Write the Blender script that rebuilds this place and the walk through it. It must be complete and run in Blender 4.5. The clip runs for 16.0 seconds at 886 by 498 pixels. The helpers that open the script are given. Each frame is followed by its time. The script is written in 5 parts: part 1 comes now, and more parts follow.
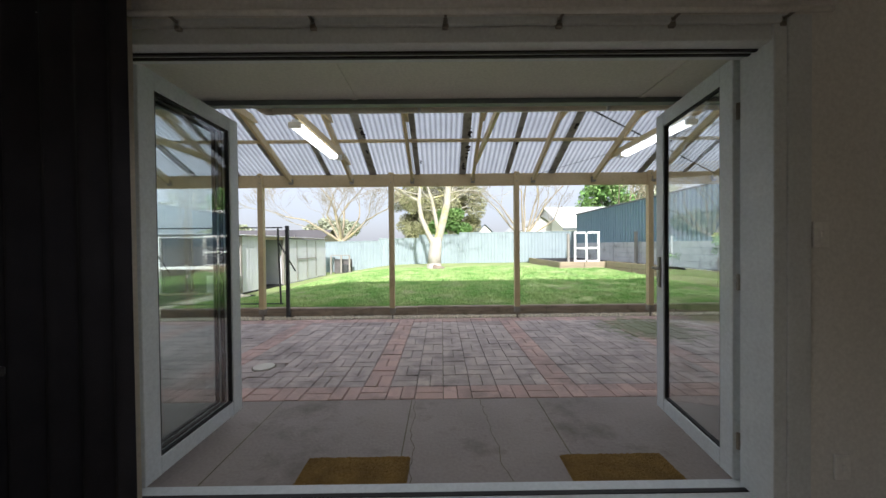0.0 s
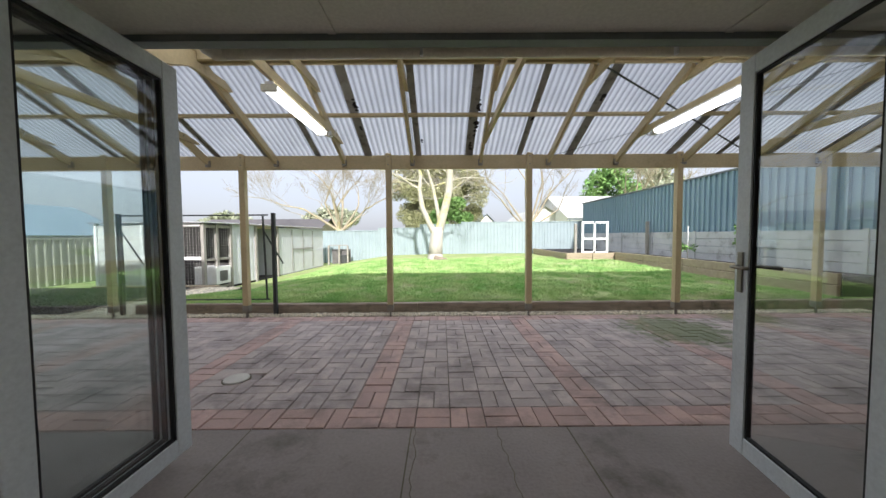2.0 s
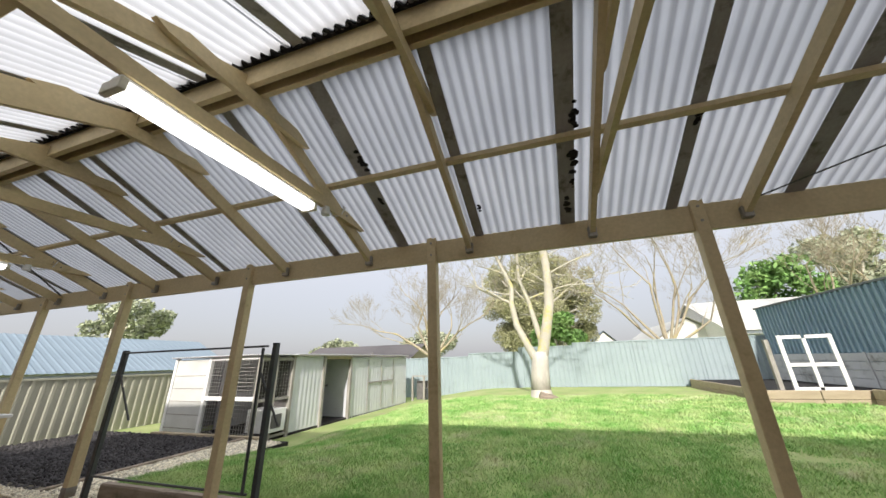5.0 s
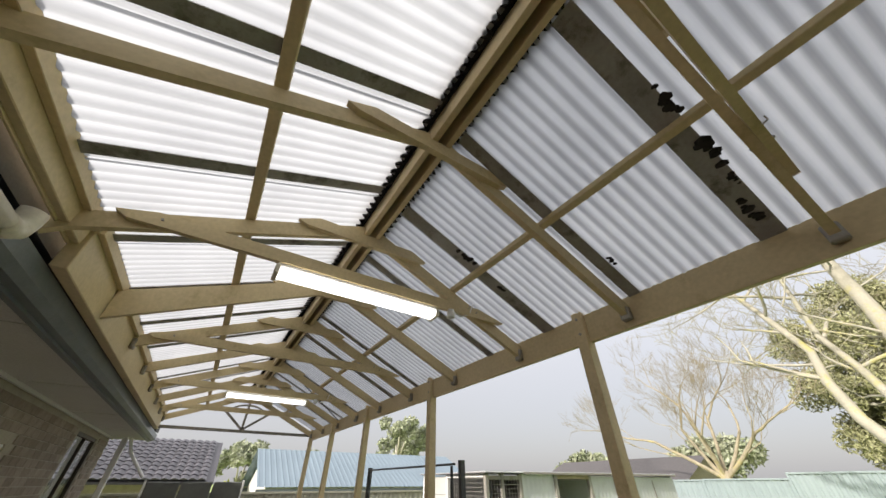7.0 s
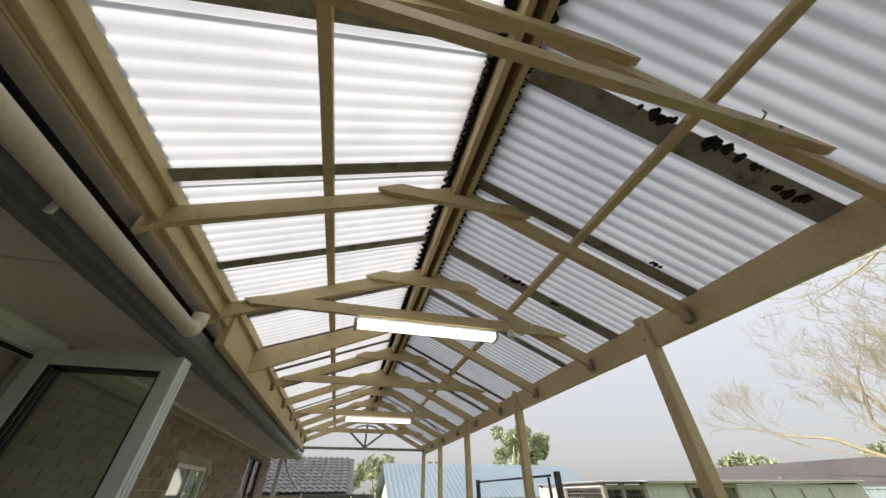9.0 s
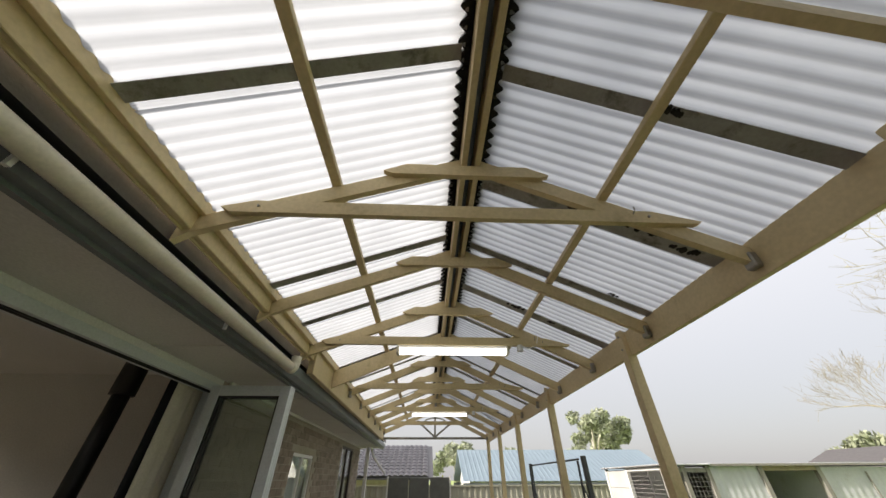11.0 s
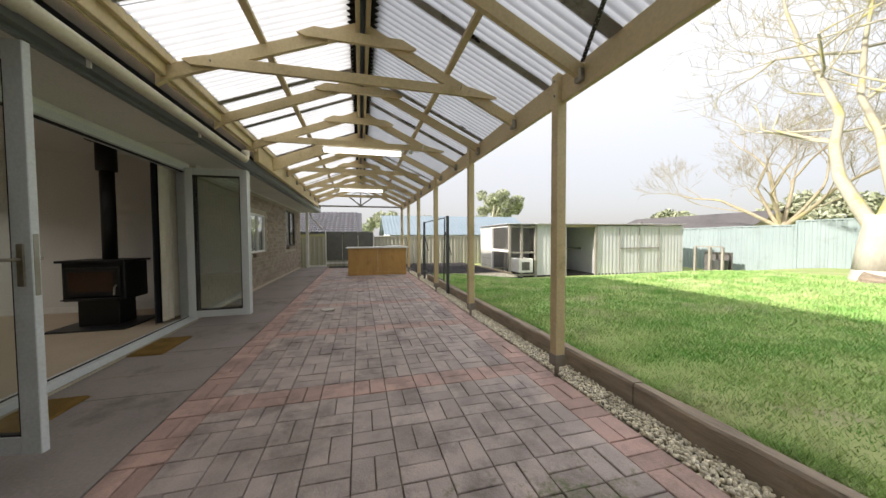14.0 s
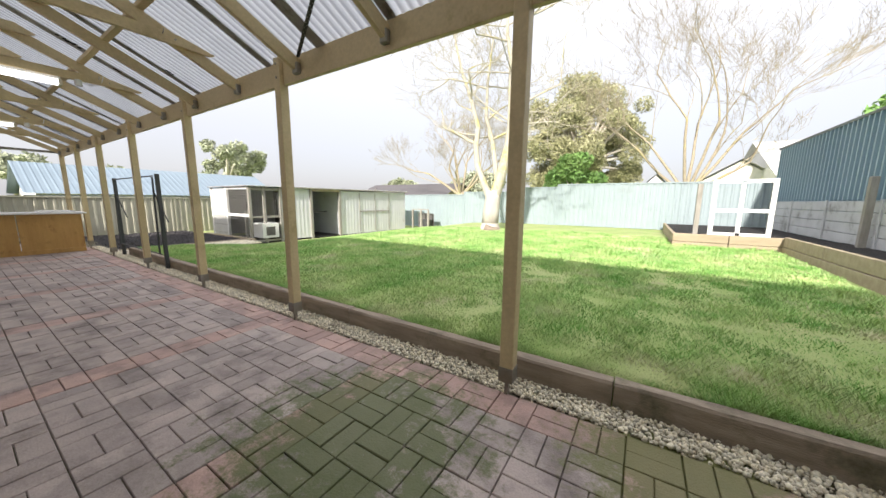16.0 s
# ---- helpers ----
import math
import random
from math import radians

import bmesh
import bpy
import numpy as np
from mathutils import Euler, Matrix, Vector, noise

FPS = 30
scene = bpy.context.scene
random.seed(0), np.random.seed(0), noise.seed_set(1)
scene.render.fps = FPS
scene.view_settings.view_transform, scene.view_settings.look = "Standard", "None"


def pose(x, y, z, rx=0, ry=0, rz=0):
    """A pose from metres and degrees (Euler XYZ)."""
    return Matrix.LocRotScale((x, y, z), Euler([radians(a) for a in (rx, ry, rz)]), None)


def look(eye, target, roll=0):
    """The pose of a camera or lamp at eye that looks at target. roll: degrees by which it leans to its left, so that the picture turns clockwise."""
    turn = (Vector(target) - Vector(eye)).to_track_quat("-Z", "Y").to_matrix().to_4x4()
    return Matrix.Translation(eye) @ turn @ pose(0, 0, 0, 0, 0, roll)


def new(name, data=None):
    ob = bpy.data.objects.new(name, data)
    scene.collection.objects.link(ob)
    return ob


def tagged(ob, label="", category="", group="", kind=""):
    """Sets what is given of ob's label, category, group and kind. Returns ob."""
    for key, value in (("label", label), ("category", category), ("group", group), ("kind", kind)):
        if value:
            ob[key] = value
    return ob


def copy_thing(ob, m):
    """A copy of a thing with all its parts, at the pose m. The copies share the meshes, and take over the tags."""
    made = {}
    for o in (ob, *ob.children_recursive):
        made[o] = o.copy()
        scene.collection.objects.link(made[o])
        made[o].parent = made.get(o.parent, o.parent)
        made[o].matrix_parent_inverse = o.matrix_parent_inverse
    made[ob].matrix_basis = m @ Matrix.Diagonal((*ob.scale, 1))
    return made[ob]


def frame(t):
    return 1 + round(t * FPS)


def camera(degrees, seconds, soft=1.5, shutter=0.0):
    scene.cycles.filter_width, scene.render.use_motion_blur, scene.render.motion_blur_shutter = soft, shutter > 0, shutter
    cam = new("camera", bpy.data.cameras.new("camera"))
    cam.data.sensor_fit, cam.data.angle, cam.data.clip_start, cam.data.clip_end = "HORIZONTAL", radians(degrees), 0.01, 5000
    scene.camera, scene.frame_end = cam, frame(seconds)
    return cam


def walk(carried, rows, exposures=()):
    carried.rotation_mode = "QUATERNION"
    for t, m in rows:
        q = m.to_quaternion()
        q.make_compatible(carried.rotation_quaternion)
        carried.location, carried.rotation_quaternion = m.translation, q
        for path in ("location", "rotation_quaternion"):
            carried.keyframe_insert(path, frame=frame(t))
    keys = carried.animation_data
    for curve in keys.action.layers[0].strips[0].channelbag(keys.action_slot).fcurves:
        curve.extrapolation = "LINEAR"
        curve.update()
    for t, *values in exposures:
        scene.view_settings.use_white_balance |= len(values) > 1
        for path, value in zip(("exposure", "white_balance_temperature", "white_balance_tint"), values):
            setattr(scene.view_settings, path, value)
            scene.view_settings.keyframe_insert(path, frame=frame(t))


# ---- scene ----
cam = camera(109.2, 16.0)
PATH = [
    (0, (-0.008, -0.102, 1.298), (0.002, 1.898, 1.276), -0.6),
    (0.5, (0.002, 0.021, 1.284), (0.005, 2.021, 1.251), -0.5),
    (1, (-0.012, 0.146, 1.282), (-0.004, 2.145, 1.225), -0.4),
    (1.5, (-0.019, 0.257, 1.279), (-0.019, 2.255, 1.212), -0.4),
    (2, (-0.056, 0.469, 1.301), (-0.049, 2.467, 1.215), -0.4),
    (2.5, (-0.1, 1.096, 1.255), (-0.098, 3.093, 1.157), -0.5),
    (3, (-0.142, 1.464, 1.294), (-0.15, 3.462, 1.196), -0.6),
    (3.2, (-0.161, 1.529, 1.294), (-0.163, 3.526, 1.2), -0.6),
    (5.5, (0.228, 3.025, 1.472), (-0.634, 4.568, 2.406), -0.9),
    (6, (0.359, 3.175, 1.445), (-0.748, 4.39, 2.584), 0.4),
    (6.5, (0.419, 3.215, 1.475), (-0.8, 4.277, 2.652), -0.7),
    (7, (0.517, 3.276, 1.486), (-0.83, 4.148, 2.681), 0.0),
    (7.5, (0.608, 3.282, 1.47), (-0.786, 4.039, 2.689), -0.3),
    (8, (0.736, 3.286, 1.481), (-0.708, 3.932, 2.705), -0.2),
    (8.5, (0.847, 3.308, 1.491), (-0.637, 3.843, 2.72), -0.4),
    (9, (0.961, 3.369, 1.496), (-0.561, 3.782, 2.725), -0.4),
    (9.5, (1.076, 3.438, 1.491), (-0.467, 3.733, 2.729), -0.8),
    (10, (1.24, 3.541, 1.478), (-0.32, 3.694, 2.72), -0.0),
    (10.2, (1.315, 3.536, 1.478), (-0.24, 3.673, 2.729), -0.8),
    (12.3, (3.094, 3.895, 1.346), (1.219, 3.839, 2.042), 0.6),
    (12.5, (3.139, 3.899, 1.337), (1.216, 3.843, 1.885), 0.5),
    (13, (3.301, 3.852, 1.308), (1.319, 3.805, 1.57), 0.3),
    (13.5, (3.496, 3.87, 1.256), (1.497, 3.912, 1.325), 0.6),
    (14, (3.725, 3.845, 1.219), (1.793, 4.355, 1.148), -0.3),
    (14.5, (3.923, 3.937, 1.209), (2.175, 4.896, 1.05), 0.0),
    (15, (4.167, 3.858, 1.201), (2.664, 5.156, 0.965), 0.2),
    (15.5, (4.299, 3.794, 1.217), (3.017, 5.306, 0.951), 0.2),
    (16, (4.394, 3.618, 1.28), (3.337, 5.288, 0.977), 0.6),
]
EXPOSURES = [(0.0, 0.5, 5950, 15), (1.5, 0.5, 6000, 15), (3.0, 0.38, 6100, 14), (6.0, 0.16, 6500, 14), (10.0, 0.2, 6650, 13), (13.0, 0.44, 6700, 13), (16.0, 0.58, 6450, 15)]
walk(cam, [(t, look(eye, target, roll)) for t, eye, target, roll in PATH], EXPOSURES)

# ---- world and sun ----
SUN_DIR = Vector((-0.14, 1.0, -0.56)).normalized()
world = bpy.data.worlds.new("sky")
scene.world = world
world.use_nodes = True
wn, wl = world.node_tree.nodes, world.node_tree.links
wn.clear()
sky = wn.new("ShaderNodeTexSky")
sky.sky_type, sky.sun_disc = "NISHITA", False
sky.sun_elevation = math.asin(-SUN_DIR.z)
sky.sun_rotation = math.atan2(-SUN_DIR.x, -SUN_DIR.y)
sky.air_density, sky.dust_density = 1.0, 3.0
bg_sky, bg_haze, bg_sum, w_out = (wn.new(n) for n in ("ShaderNodeBackground", "ShaderNodeBackground", "ShaderNodeAddShader", "ShaderNodeOutputWorld"))
bg_sky.inputs[1].default_value = 0.03
bg_haze.inputs[0].default_value = (0.97, 0.985, 1.0, 1)
# overcast veil: dimmer at the horizon, brightest overhead
veil_co, veil_xyz, veil = wn.new("ShaderNodeTexCoord"), wn.new("ShaderNodeSeparateXYZ"), wn.new("ShaderNodeMapRange")
wl.new(veil_co.outputs["Generated"], veil_xyz.inputs[0])
wl.new(veil_xyz.outputs["Z"], veil.inputs[0])
veil.inputs[3].default_value, veil.inputs[4].default_value = 0.42, 1.12
wl.new(veil.outputs[0], bg_haze.inputs[1])
wl.new(sky.outputs[0], bg_sky.inputs[0])
wl.new(bg_sky.outputs[0], bg_sum.inputs[0])
wl.new(bg_haze.outputs[0], bg_sum.inputs[1])
wl.new(bg_sum.outputs[0], w_out.inputs[0])
sun_data = bpy.data.lights.new("sun", "SUN")
sun_data.energy, sun_data.angle, sun_data.color = 5.0, radians(2.0), (1.0, 0.95, 0.86)
sun = new("sun", sun_data)
sun.matrix_basis = look((0, -20, 20), Vector((0, -20, 20)) + SUN_DIR)


# ---- helpers for materials and meshes ----
def material(name, a, b=None, rough=0.6, metal=0.0, scale=6.0, bump=0.15, stretch=(1, 1, 1), fine=60.0, spec=0.4, piece=0.0, dirt=None, dirt_amount=0.0, dirt_scale=2.0):
    """Two-scale mottled surface: a and b mix by coarse noise, fine noise grains it, dirt lies in patches."""
    m = bpy.data.materials.new(name)
    m.use_nodes = True
    nt = m.node_tree
    n, l = nt.nodes, nt.links
    p = n["Principled BSDF"]
    b = b or tuple(c * 0.8 for c in a)
    tc = n.new("ShaderNodeNewGeometry")
    mp = n.new("ShaderNodeMapping")
    mp.inputs["Scale"].default_value = stretch
    l.new(tc.outputs["Position"], mp.inputs[0])
    n1, n2 = n.new("ShaderNodeTexNoise"), n.new("ShaderNodeTexNoise")
    n1.inputs["Scale"].default_value, n1.inputs["Detail"].default_value = scale, 5
    n2.inputs["Scale"].default_value, n2.inputs["Detail"].default_value = fine, 3
    l.new(mp.outputs[0], n1.inputs[0])
    l.new(mp.outputs[0], n2.inputs[0])
    r1 = n.new("ShaderNodeMapRange")
    r1.inputs[1].default_value, r1.inputs[2].default_value = 0.3, 0.7
    l.new(n1.outputs[0], r1.inputs[0])
    mix = n.new("ShaderNodeMix")
    mix.data_type = "RGBA"
    mix.inputs[6].default_value, mix.inputs[7].default_value = (*a, 1), (*b, 1)
    l.new(r1.outputs[0], mix.inputs[0])
    last = mix.outputs[2]
    hsv = n.new("ShaderNodeHueSaturation")
    l.new(last, hsv.inputs["Color"])
    val = n.new("ShaderNodeMapRange")
    val.inputs[3].default_value, val.inputs[4].default_value = 0.82, 1.18
    l.new(n2.outputs[0], val.inputs[0])
    if piece:
        info = n.new("ShaderNodeObjectInfo")
        isl = n.new("ShaderNodeNewGeometry")
        add = n.new("ShaderNodeMath")
        add.operation = "ADD"
        l.new(info.outputs["Random"], add.inputs[0])
        l.new(isl.outputs["Random Per Island"], add.inputs[1])
        fr = n.new("ShaderNodeMath")
        fr.operation = "FRACT"
        l.new(add.outputs[0], fr.inputs[0])
        rp = n.new("ShaderNodeMapRange")
        rp.inputs[3].default_value, rp.inputs[4].default_value = 1 - piece, 1 + piece
        l.new(fr.outputs[0], rp.inputs[0])
        mul = n.new("ShaderNodeMath")
        mul.operation = "MULTIPLY"
        l.new(rp.outputs[0], mul.inputs[0])
        l.new(val.outputs[0], mul.inputs[1])
        l.new(mul.outputs[0], hsv.inputs["Value"])
    else:
        l.new(val.outputs[0], hsv.inputs["Value"])
    last = hsv.outputs[0]
    if dirt:
        n3 = n.new("ShaderNodeTexNoise")
        n3.inputs["Scale"].default_value, n3.inputs["Detail"].default_value = dirt_scale, 8
        n3.inputs["Roughness"].default_value = 0.7
        l.new(tc.outputs["Position"], n3.inputs[0])
        r3 = n.new("ShaderNodeMapRange")
        r3.inputs[1].default_value, r3.inputs[2].default_value = 0.62 - 0.3 * dirt_amount, 0.75 - 0.2 * dirt_amount
        l.new(n3.outputs[0], r3.inputs[0])
        dm = n.new("ShaderNodeMix")
        dm.data_type = "RGBA"
        dm.inputs[7].default_value = (*dirt, 1)
        l.new(last, dm.inputs[6])
        l.new(r3.outputs[0], dm.inputs[0])
        last = dm.outputs[2]
    l.new(last, p.inputs["Base Color"])
    p.inputs["Roughness"].default_value, p.inputs["Metallic"].default_value = rough, metal
    p.inputs["Specular IOR Level"].default_value = spec
    if bump:
        bp = n.new("ShaderNodeBump")
        bp.inputs["Strength"].default_value, bp.inputs["Distance"].default_value = bump, 0.01
        l.new(n2.outputs[0], bp.inputs["Height"])
        l.new(bp.outputs[0], p.inputs["Normal"])
    return m


def glass_material(name, tint=(0.96, 0.985, 0.98)):
    m = bpy.data.materials.new(name)
    m.use_nodes = True
    n, l = m.node_tree.nodes, m.node_tree.links
    n.clear()
    t, g, mx, o, f = (n.new(k) for k in ("ShaderNodeBsdfTransparent", "ShaderNodeBsdfGlossy", "ShaderNodeMixShader", "ShaderNodeOutputMaterial", "ShaderNodeLayerWeight"))
    t.inputs[0].default_value = (*tint, 1)
    g.inputs["Roughness"].default_value = 0.02
    f.inputs[0].default_value = 0.5
    pw, sc = n.new("ShaderNodeMath"), n.new("ShaderNodeMapRange")
    pw.operation, pw.inputs[1].default_value = "POWER", 3.0
    l.new(f.outputs["Facing"], pw.inputs[0])
    l.new(pw.outputs[0], sc.inputs[0])
    sc.inputs[3].default_value, sc.inputs[4].default_value = 0.07, 0.9
    l.new(sc.outputs[0], mx.inputs[0])
    l.new(t.outputs[0], mx.inputs[1])
    l.new(g.outputs[0], mx.inputs[2])
    l.new(mx.outputs[0], o.inputs[0])
    return m


def sheet_material(name, valley_level=0.69):
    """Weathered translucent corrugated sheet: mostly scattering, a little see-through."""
    m = bpy.data.materials.new(name)
    m.use_nodes = True
    n, l = m.node_tree.nodes, m.node_tree.links
    n.clear()
    tl, df, gl, m1, m2, o = (n.new(k) for k in ("ShaderNodeBsdfTranslucent", "ShaderNodeBsdfDiffuse", "ShaderNodeBsdfGlossy", "ShaderNodeMixShader", "ShaderNodeMixShader", "ShaderNodeOutputMaterial"))
    geo, nz, rp, mx = n.new("ShaderNodeNewGeometry"), n.new("ShaderNodeTexNoise"), n.new("ShaderNodeMapRange"), n.new("ShaderNodeMix")
    nz.inputs["Scale"].default_value, nz.inputs["Detail"].default_value = 2.5, 6
    l.new(geo.outputs["Position"], nz.inputs[0])
    l.new(nz.outputs[0], rp.inputs[0])
    rp.inputs[1].default_value, rp.inputs[2].default_value = 0.3, 0.7
    mx.data_type = "RGBA"
    mx.inputs[6].default_value, mx.inputs[7].default_value = (0.51, 0.525, 0.545, 1), (0.44, 0.455, 0.475, 1)
    l.new(rp.outputs[0], mx.inputs[0])
    # grime and deepened shading of the corrugation: valleys darker, crests lighter in colour
    tco, sep, mulx, cosx, band, valley_tone = (n.new(k) for k in ("ShaderNodeTexCoord", "ShaderNodeSeparateXYZ", "ShaderNodeMath", "ShaderNodeMath", "ShaderNodeMapRange", "ShaderNodeMix"))
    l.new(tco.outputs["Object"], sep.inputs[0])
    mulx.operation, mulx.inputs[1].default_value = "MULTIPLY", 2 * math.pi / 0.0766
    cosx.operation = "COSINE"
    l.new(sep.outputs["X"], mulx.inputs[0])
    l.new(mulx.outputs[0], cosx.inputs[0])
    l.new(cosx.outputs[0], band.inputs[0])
    band.inputs[1].default_value, band.inputs[2].default_value, band.inputs[3].default_value, band.inputs[4].default_value = -0.9, 0.35, valley_level, 1.12
    valley_tone.data_type, valley_tone.blend_type = "RGBA", "MULTIPLY"
    valley_tone.inputs[0].default_value = 1.0
    l.new(mx.outputs[2], valley_tone.inputs[6])
    l.new(band.outputs[0], valley_tone.inputs[7])
    l.new(valley_tone.outputs[2], tl.inputs[0])
    l.new(valley_tone.outputs[2], df.inputs[0])
    m1.inputs[0].default_value, m2.inputs[0].default_value = 0.2, 0.05
    gl.inputs["Roughness"].default_value = 0.25
    l.new(tl.outputs[0], m1.inputs[1])
    l.new(df.outputs[0], m1.inputs[2])
    l.new(m1.outputs[0], m2.inputs[1])
    l.new(gl.outputs[0], m2.inputs[2])
    l.new(m2.outputs[0], o.inputs[0])
    return m


def lamp_material(name, colour, strength):
    m = bpy.data.materials.new(name)
    m.use_nodes = True
    p = m.node_tree.nodes["Principled BSDF"]
    p.inputs["Base Color"].default_value = (0.9, 0.9, 0.88, 1)
    p.inputs["Emission Color"].default_value = (*colour, 1)
    p.inputs["Emission Strength"].default_value = strength
    return m


def thing(name, loc, label="", category="", group="", kind="", turn=0.0):
    ob = new(name)
    ob.empty_display_size = 0.1
    ob.matrix_basis = pose(*loc, 0, 0, turn)
    return tagged(ob, label, category, group, kind)


def mesh_of(name, bm, mat, smooth=False):
    me = bpy.data.meshes.new(name)
    bm.normal_update()
    bm.to_mesh(me)
    bm.free()
    me.materials.append(mat)
    if smooth:
        me.shade_smooth()
    return me


def part(name, bm, mat, parent=None, label="", smooth=False):
    ob = new(name, mesh_of(name, bm, mat, smooth))
    if parent:
        ob.parent = parent
    return tagged(ob, label) if label else ob


def solid(name, bm, mat, label="", category="", group="", kind="", smooth=False, loc=(0, 0, 0)):
    ob = part(name, bm, mat, None, "", smooth)
    ob.location = loc
    return tagged(ob, label, category, group, kind)


def box(bm, x0, x1, y0, y1, z0, z1, bevel=0.0):
    v = [bm.verts.new((x, y, z)) for x in (x0, x1) for y in (y0, y1) for z in (z0, z1)]
    fs = [bm.faces.new([v[i] for i in f]) for f in ((0, 1, 3, 2), (4, 6, 7, 5), (0, 4, 5, 1), (2, 3, 7, 6), (0, 2, 6, 4), (1, 5, 7, 3))]
    if bevel:
        edges = list({e for f in fs for e in f.edges})
        bmesh.ops.bevel(bm, geom=edges, offset=bevel, segments=1, affect="EDGES", profile=0.5)
    return bm


def boxes(*args, bevel=0.0):
    bm = bmesh.new()
    for a in args:
        box(bm, *a, bevel=bevel)
    return bm


def beam(bm, p, q, w, h, side=None, bevel=0.004):
    """A board from p to q; w across (horizontal), h in the upright plane; p and q run along its middle."""
    p, q = Vector(p), Vector(q)
    d = (q - p).normalized()
    s = Vector(side) if side else d.cross(Vector((0, 0, 1)))
    if s.length < 1e-4:
        s = Vector((1, 0, 0))
    s = (s - d * s.dot(d)).normalized()
    u = s.cross(d).normalized()
    v = []
    for c in (p, q):
        for a, b in ((-1, -1), (1, -1), (1, 1), (-1, 1)):
            v.append(bm.verts.new(c + s * (a * w / 2) + u * (b * h / 2)))
    fs = [bm.faces.new([v[i] for i in f]) for f in ((0, 1, 2, 3), (7, 6, 5, 4), (0, 4, 5, 1), (1, 5, 6, 2), (2, 6, 7, 3), (3, 7, 4, 0))]
    bmesh.ops.recalc_face_normals(bm, faces=fs)
    if bevel:
        edges = list({e for f in fs for e in f.edges})
        bmesh.ops.bevel(bm, geom=edges, offset=bevel, segments=1, affect="EDGES", profile=0.5)
    return bm


def prism(bm, outline, axis, a, b):
    """Extrude an outline of pairs along axis ('x', 'y' or 'z') from a to b."""
    def put(u, w, t):
        return {"x": (t, u, w), "y": (u, t, w), "z": (u, w, t)}[axis]
    lo = [bm.verts.new(put(u, w, a)) for u, w in outline]
    hi = [bm.verts.new(put(u, w, b)) for u, w in outline]
    k = len(lo)
    fs = [bm.faces.new(lo), bm.faces.new(hi[::-1])]
    fs += [bm.faces.new((lo[i], hi[i], hi[(i + 1) % k], lo[(i + 1) % k])) for i in range(k)]
    bmesh.ops.recalc_face_normals(bm, faces=fs)
    return bm


def rod(bm, points, r0, r1=None, seg=8, cap=True):
    """A round bar through points, tapering from r0 to r1."""
    pts = [Vector(p) for p in points]
    r1 = r0 if r1 is None else r1
    rings = []
    ref = Vector((0.31, 0.87, 0.38))
    for i, p in enumerate(pts):
        d = (pts[min(i + 1, len(pts) - 1)] - pts[max(i - 1, 0)]).normalized()
        a = d.cross(ref).normalized()
        b = d.cross(a)
        r = r0 + (r1 - r0) * i / max(1, len(pts) - 1)
        rings.append([bm.verts.new(p + (a * math.cos(t) + b * math.sin(t)) * r) for t in (2 * math.pi * k / seg for k in range(seg))])
    for lo, hi in zip(rings, rings[1:]):
        for k in range(seg):
            bm.faces.new((lo[k], lo[(k + 1) % seg], hi[(k + 1) % seg], hi[k]))
    if cap:
        bm.faces.new(rings[0][::-1])
        bm.faces.new(rings[-1])
    return bm


def step(v, a, b):
    t = min(1.0, max(0.0, (v - a) / (b - a)))
    return t * t * (3 - 2 * t)


# ---- materials ----
CREAM = material("cream_painted_timber", (0.61, 0.495, 0.285), (0.55, 0.44, 0.245), rough=0.5, scale=3, fine=40, bump=0.08, dirt=(0.38, 0.3, 0.15), dirt_amount=0.1, dirt_scale=3)
SHEET = sheet_material("banded_translucent_sheet")
# house-slope copy: fainter bands, with the sun's washed-out look put into the colour
SHEET_LIT = sheet_material("translucent_sheet", 0.86)
STRIP = material("weathered_lap_strip", (0.34, 0.335, 0.3), (0.26, 0.255, 0.225), rough=0.8, scale=5, fine=50, dirt=(0.12, 0.11, 0.09), dirt_amount=0.3, dirt_scale=6)
DEBRIS = material("black_leaf_litter", (0.03, 0.026, 0.022), (0.015, 0.013, 0.011), rough=0.95, bump=0.6)
STEEL = material("galvanised_steel", (0.36, 0.35, 0.32), (0.25, 0.22, 0.17), rough=0.5, metal=0.7)
TUBE_LIGHT = lamp_material("fluorescent_diffuser", (1.0, 0.98, 0.93), 2.2)
PVC = material("cream_pvc_pipe", (0.68, 0.64, 0.5), (0.6, 0.56, 0.43), rough=0.35, bump=0.02)
FASCIA = material("blue_grey_gutter_paint", (0.16, 0.185, 0.19), (0.13, 0.15, 0.155), rough=0.35, bump=0.03)
SOFFIT = material("soffit_board_paint", (0.66, 0.66, 0.6), (0.6, 0.6, 0.54), rough=0.7, bump=0.03, scale=1.5)
FRAME_WHITE = material("white_door_frame_paint", (0.62, 0.66, 0.67), (0.57, 0.61, 0.62), rough=0.35, bump=0.02)
GASKET = material("black_rubber_gasket", (0.02, 0.02, 0.02), rough=0.7)
GLASS = glass_material("window_glass")
WALL_IN = material("white_wall_paint", (0.72, 0.72, 0.69), (0.68, 0.68, 0.65), rough=0.8, bump=0.05, scale=1.2)
FLOOR_IN = material("beige_floor_covering", (0.5, 0.42, 0.31), (0.44, 0.36, 0.26), rough=0.6, scale=2)
BRICK = material("brown_brick", (0.24, 0.195, 0.115), (0.17, 0.135, 0.08), rough=0.85, scale=9, fine=70, bump=0.5, piece=0.22)
BRICK_GREY = material("shaded_red_brick", (0.33, 0.275, 0.215), (0.25, 0.21, 0.165), rough=0.85, scale=9, fine=70, bump=0.5, piece=0.2)
MORTAR = material("grey_mortar", (0.44, 0.4, 0.31), (0.36, 0.32, 0.25), rough=0.9, bump=0.4)
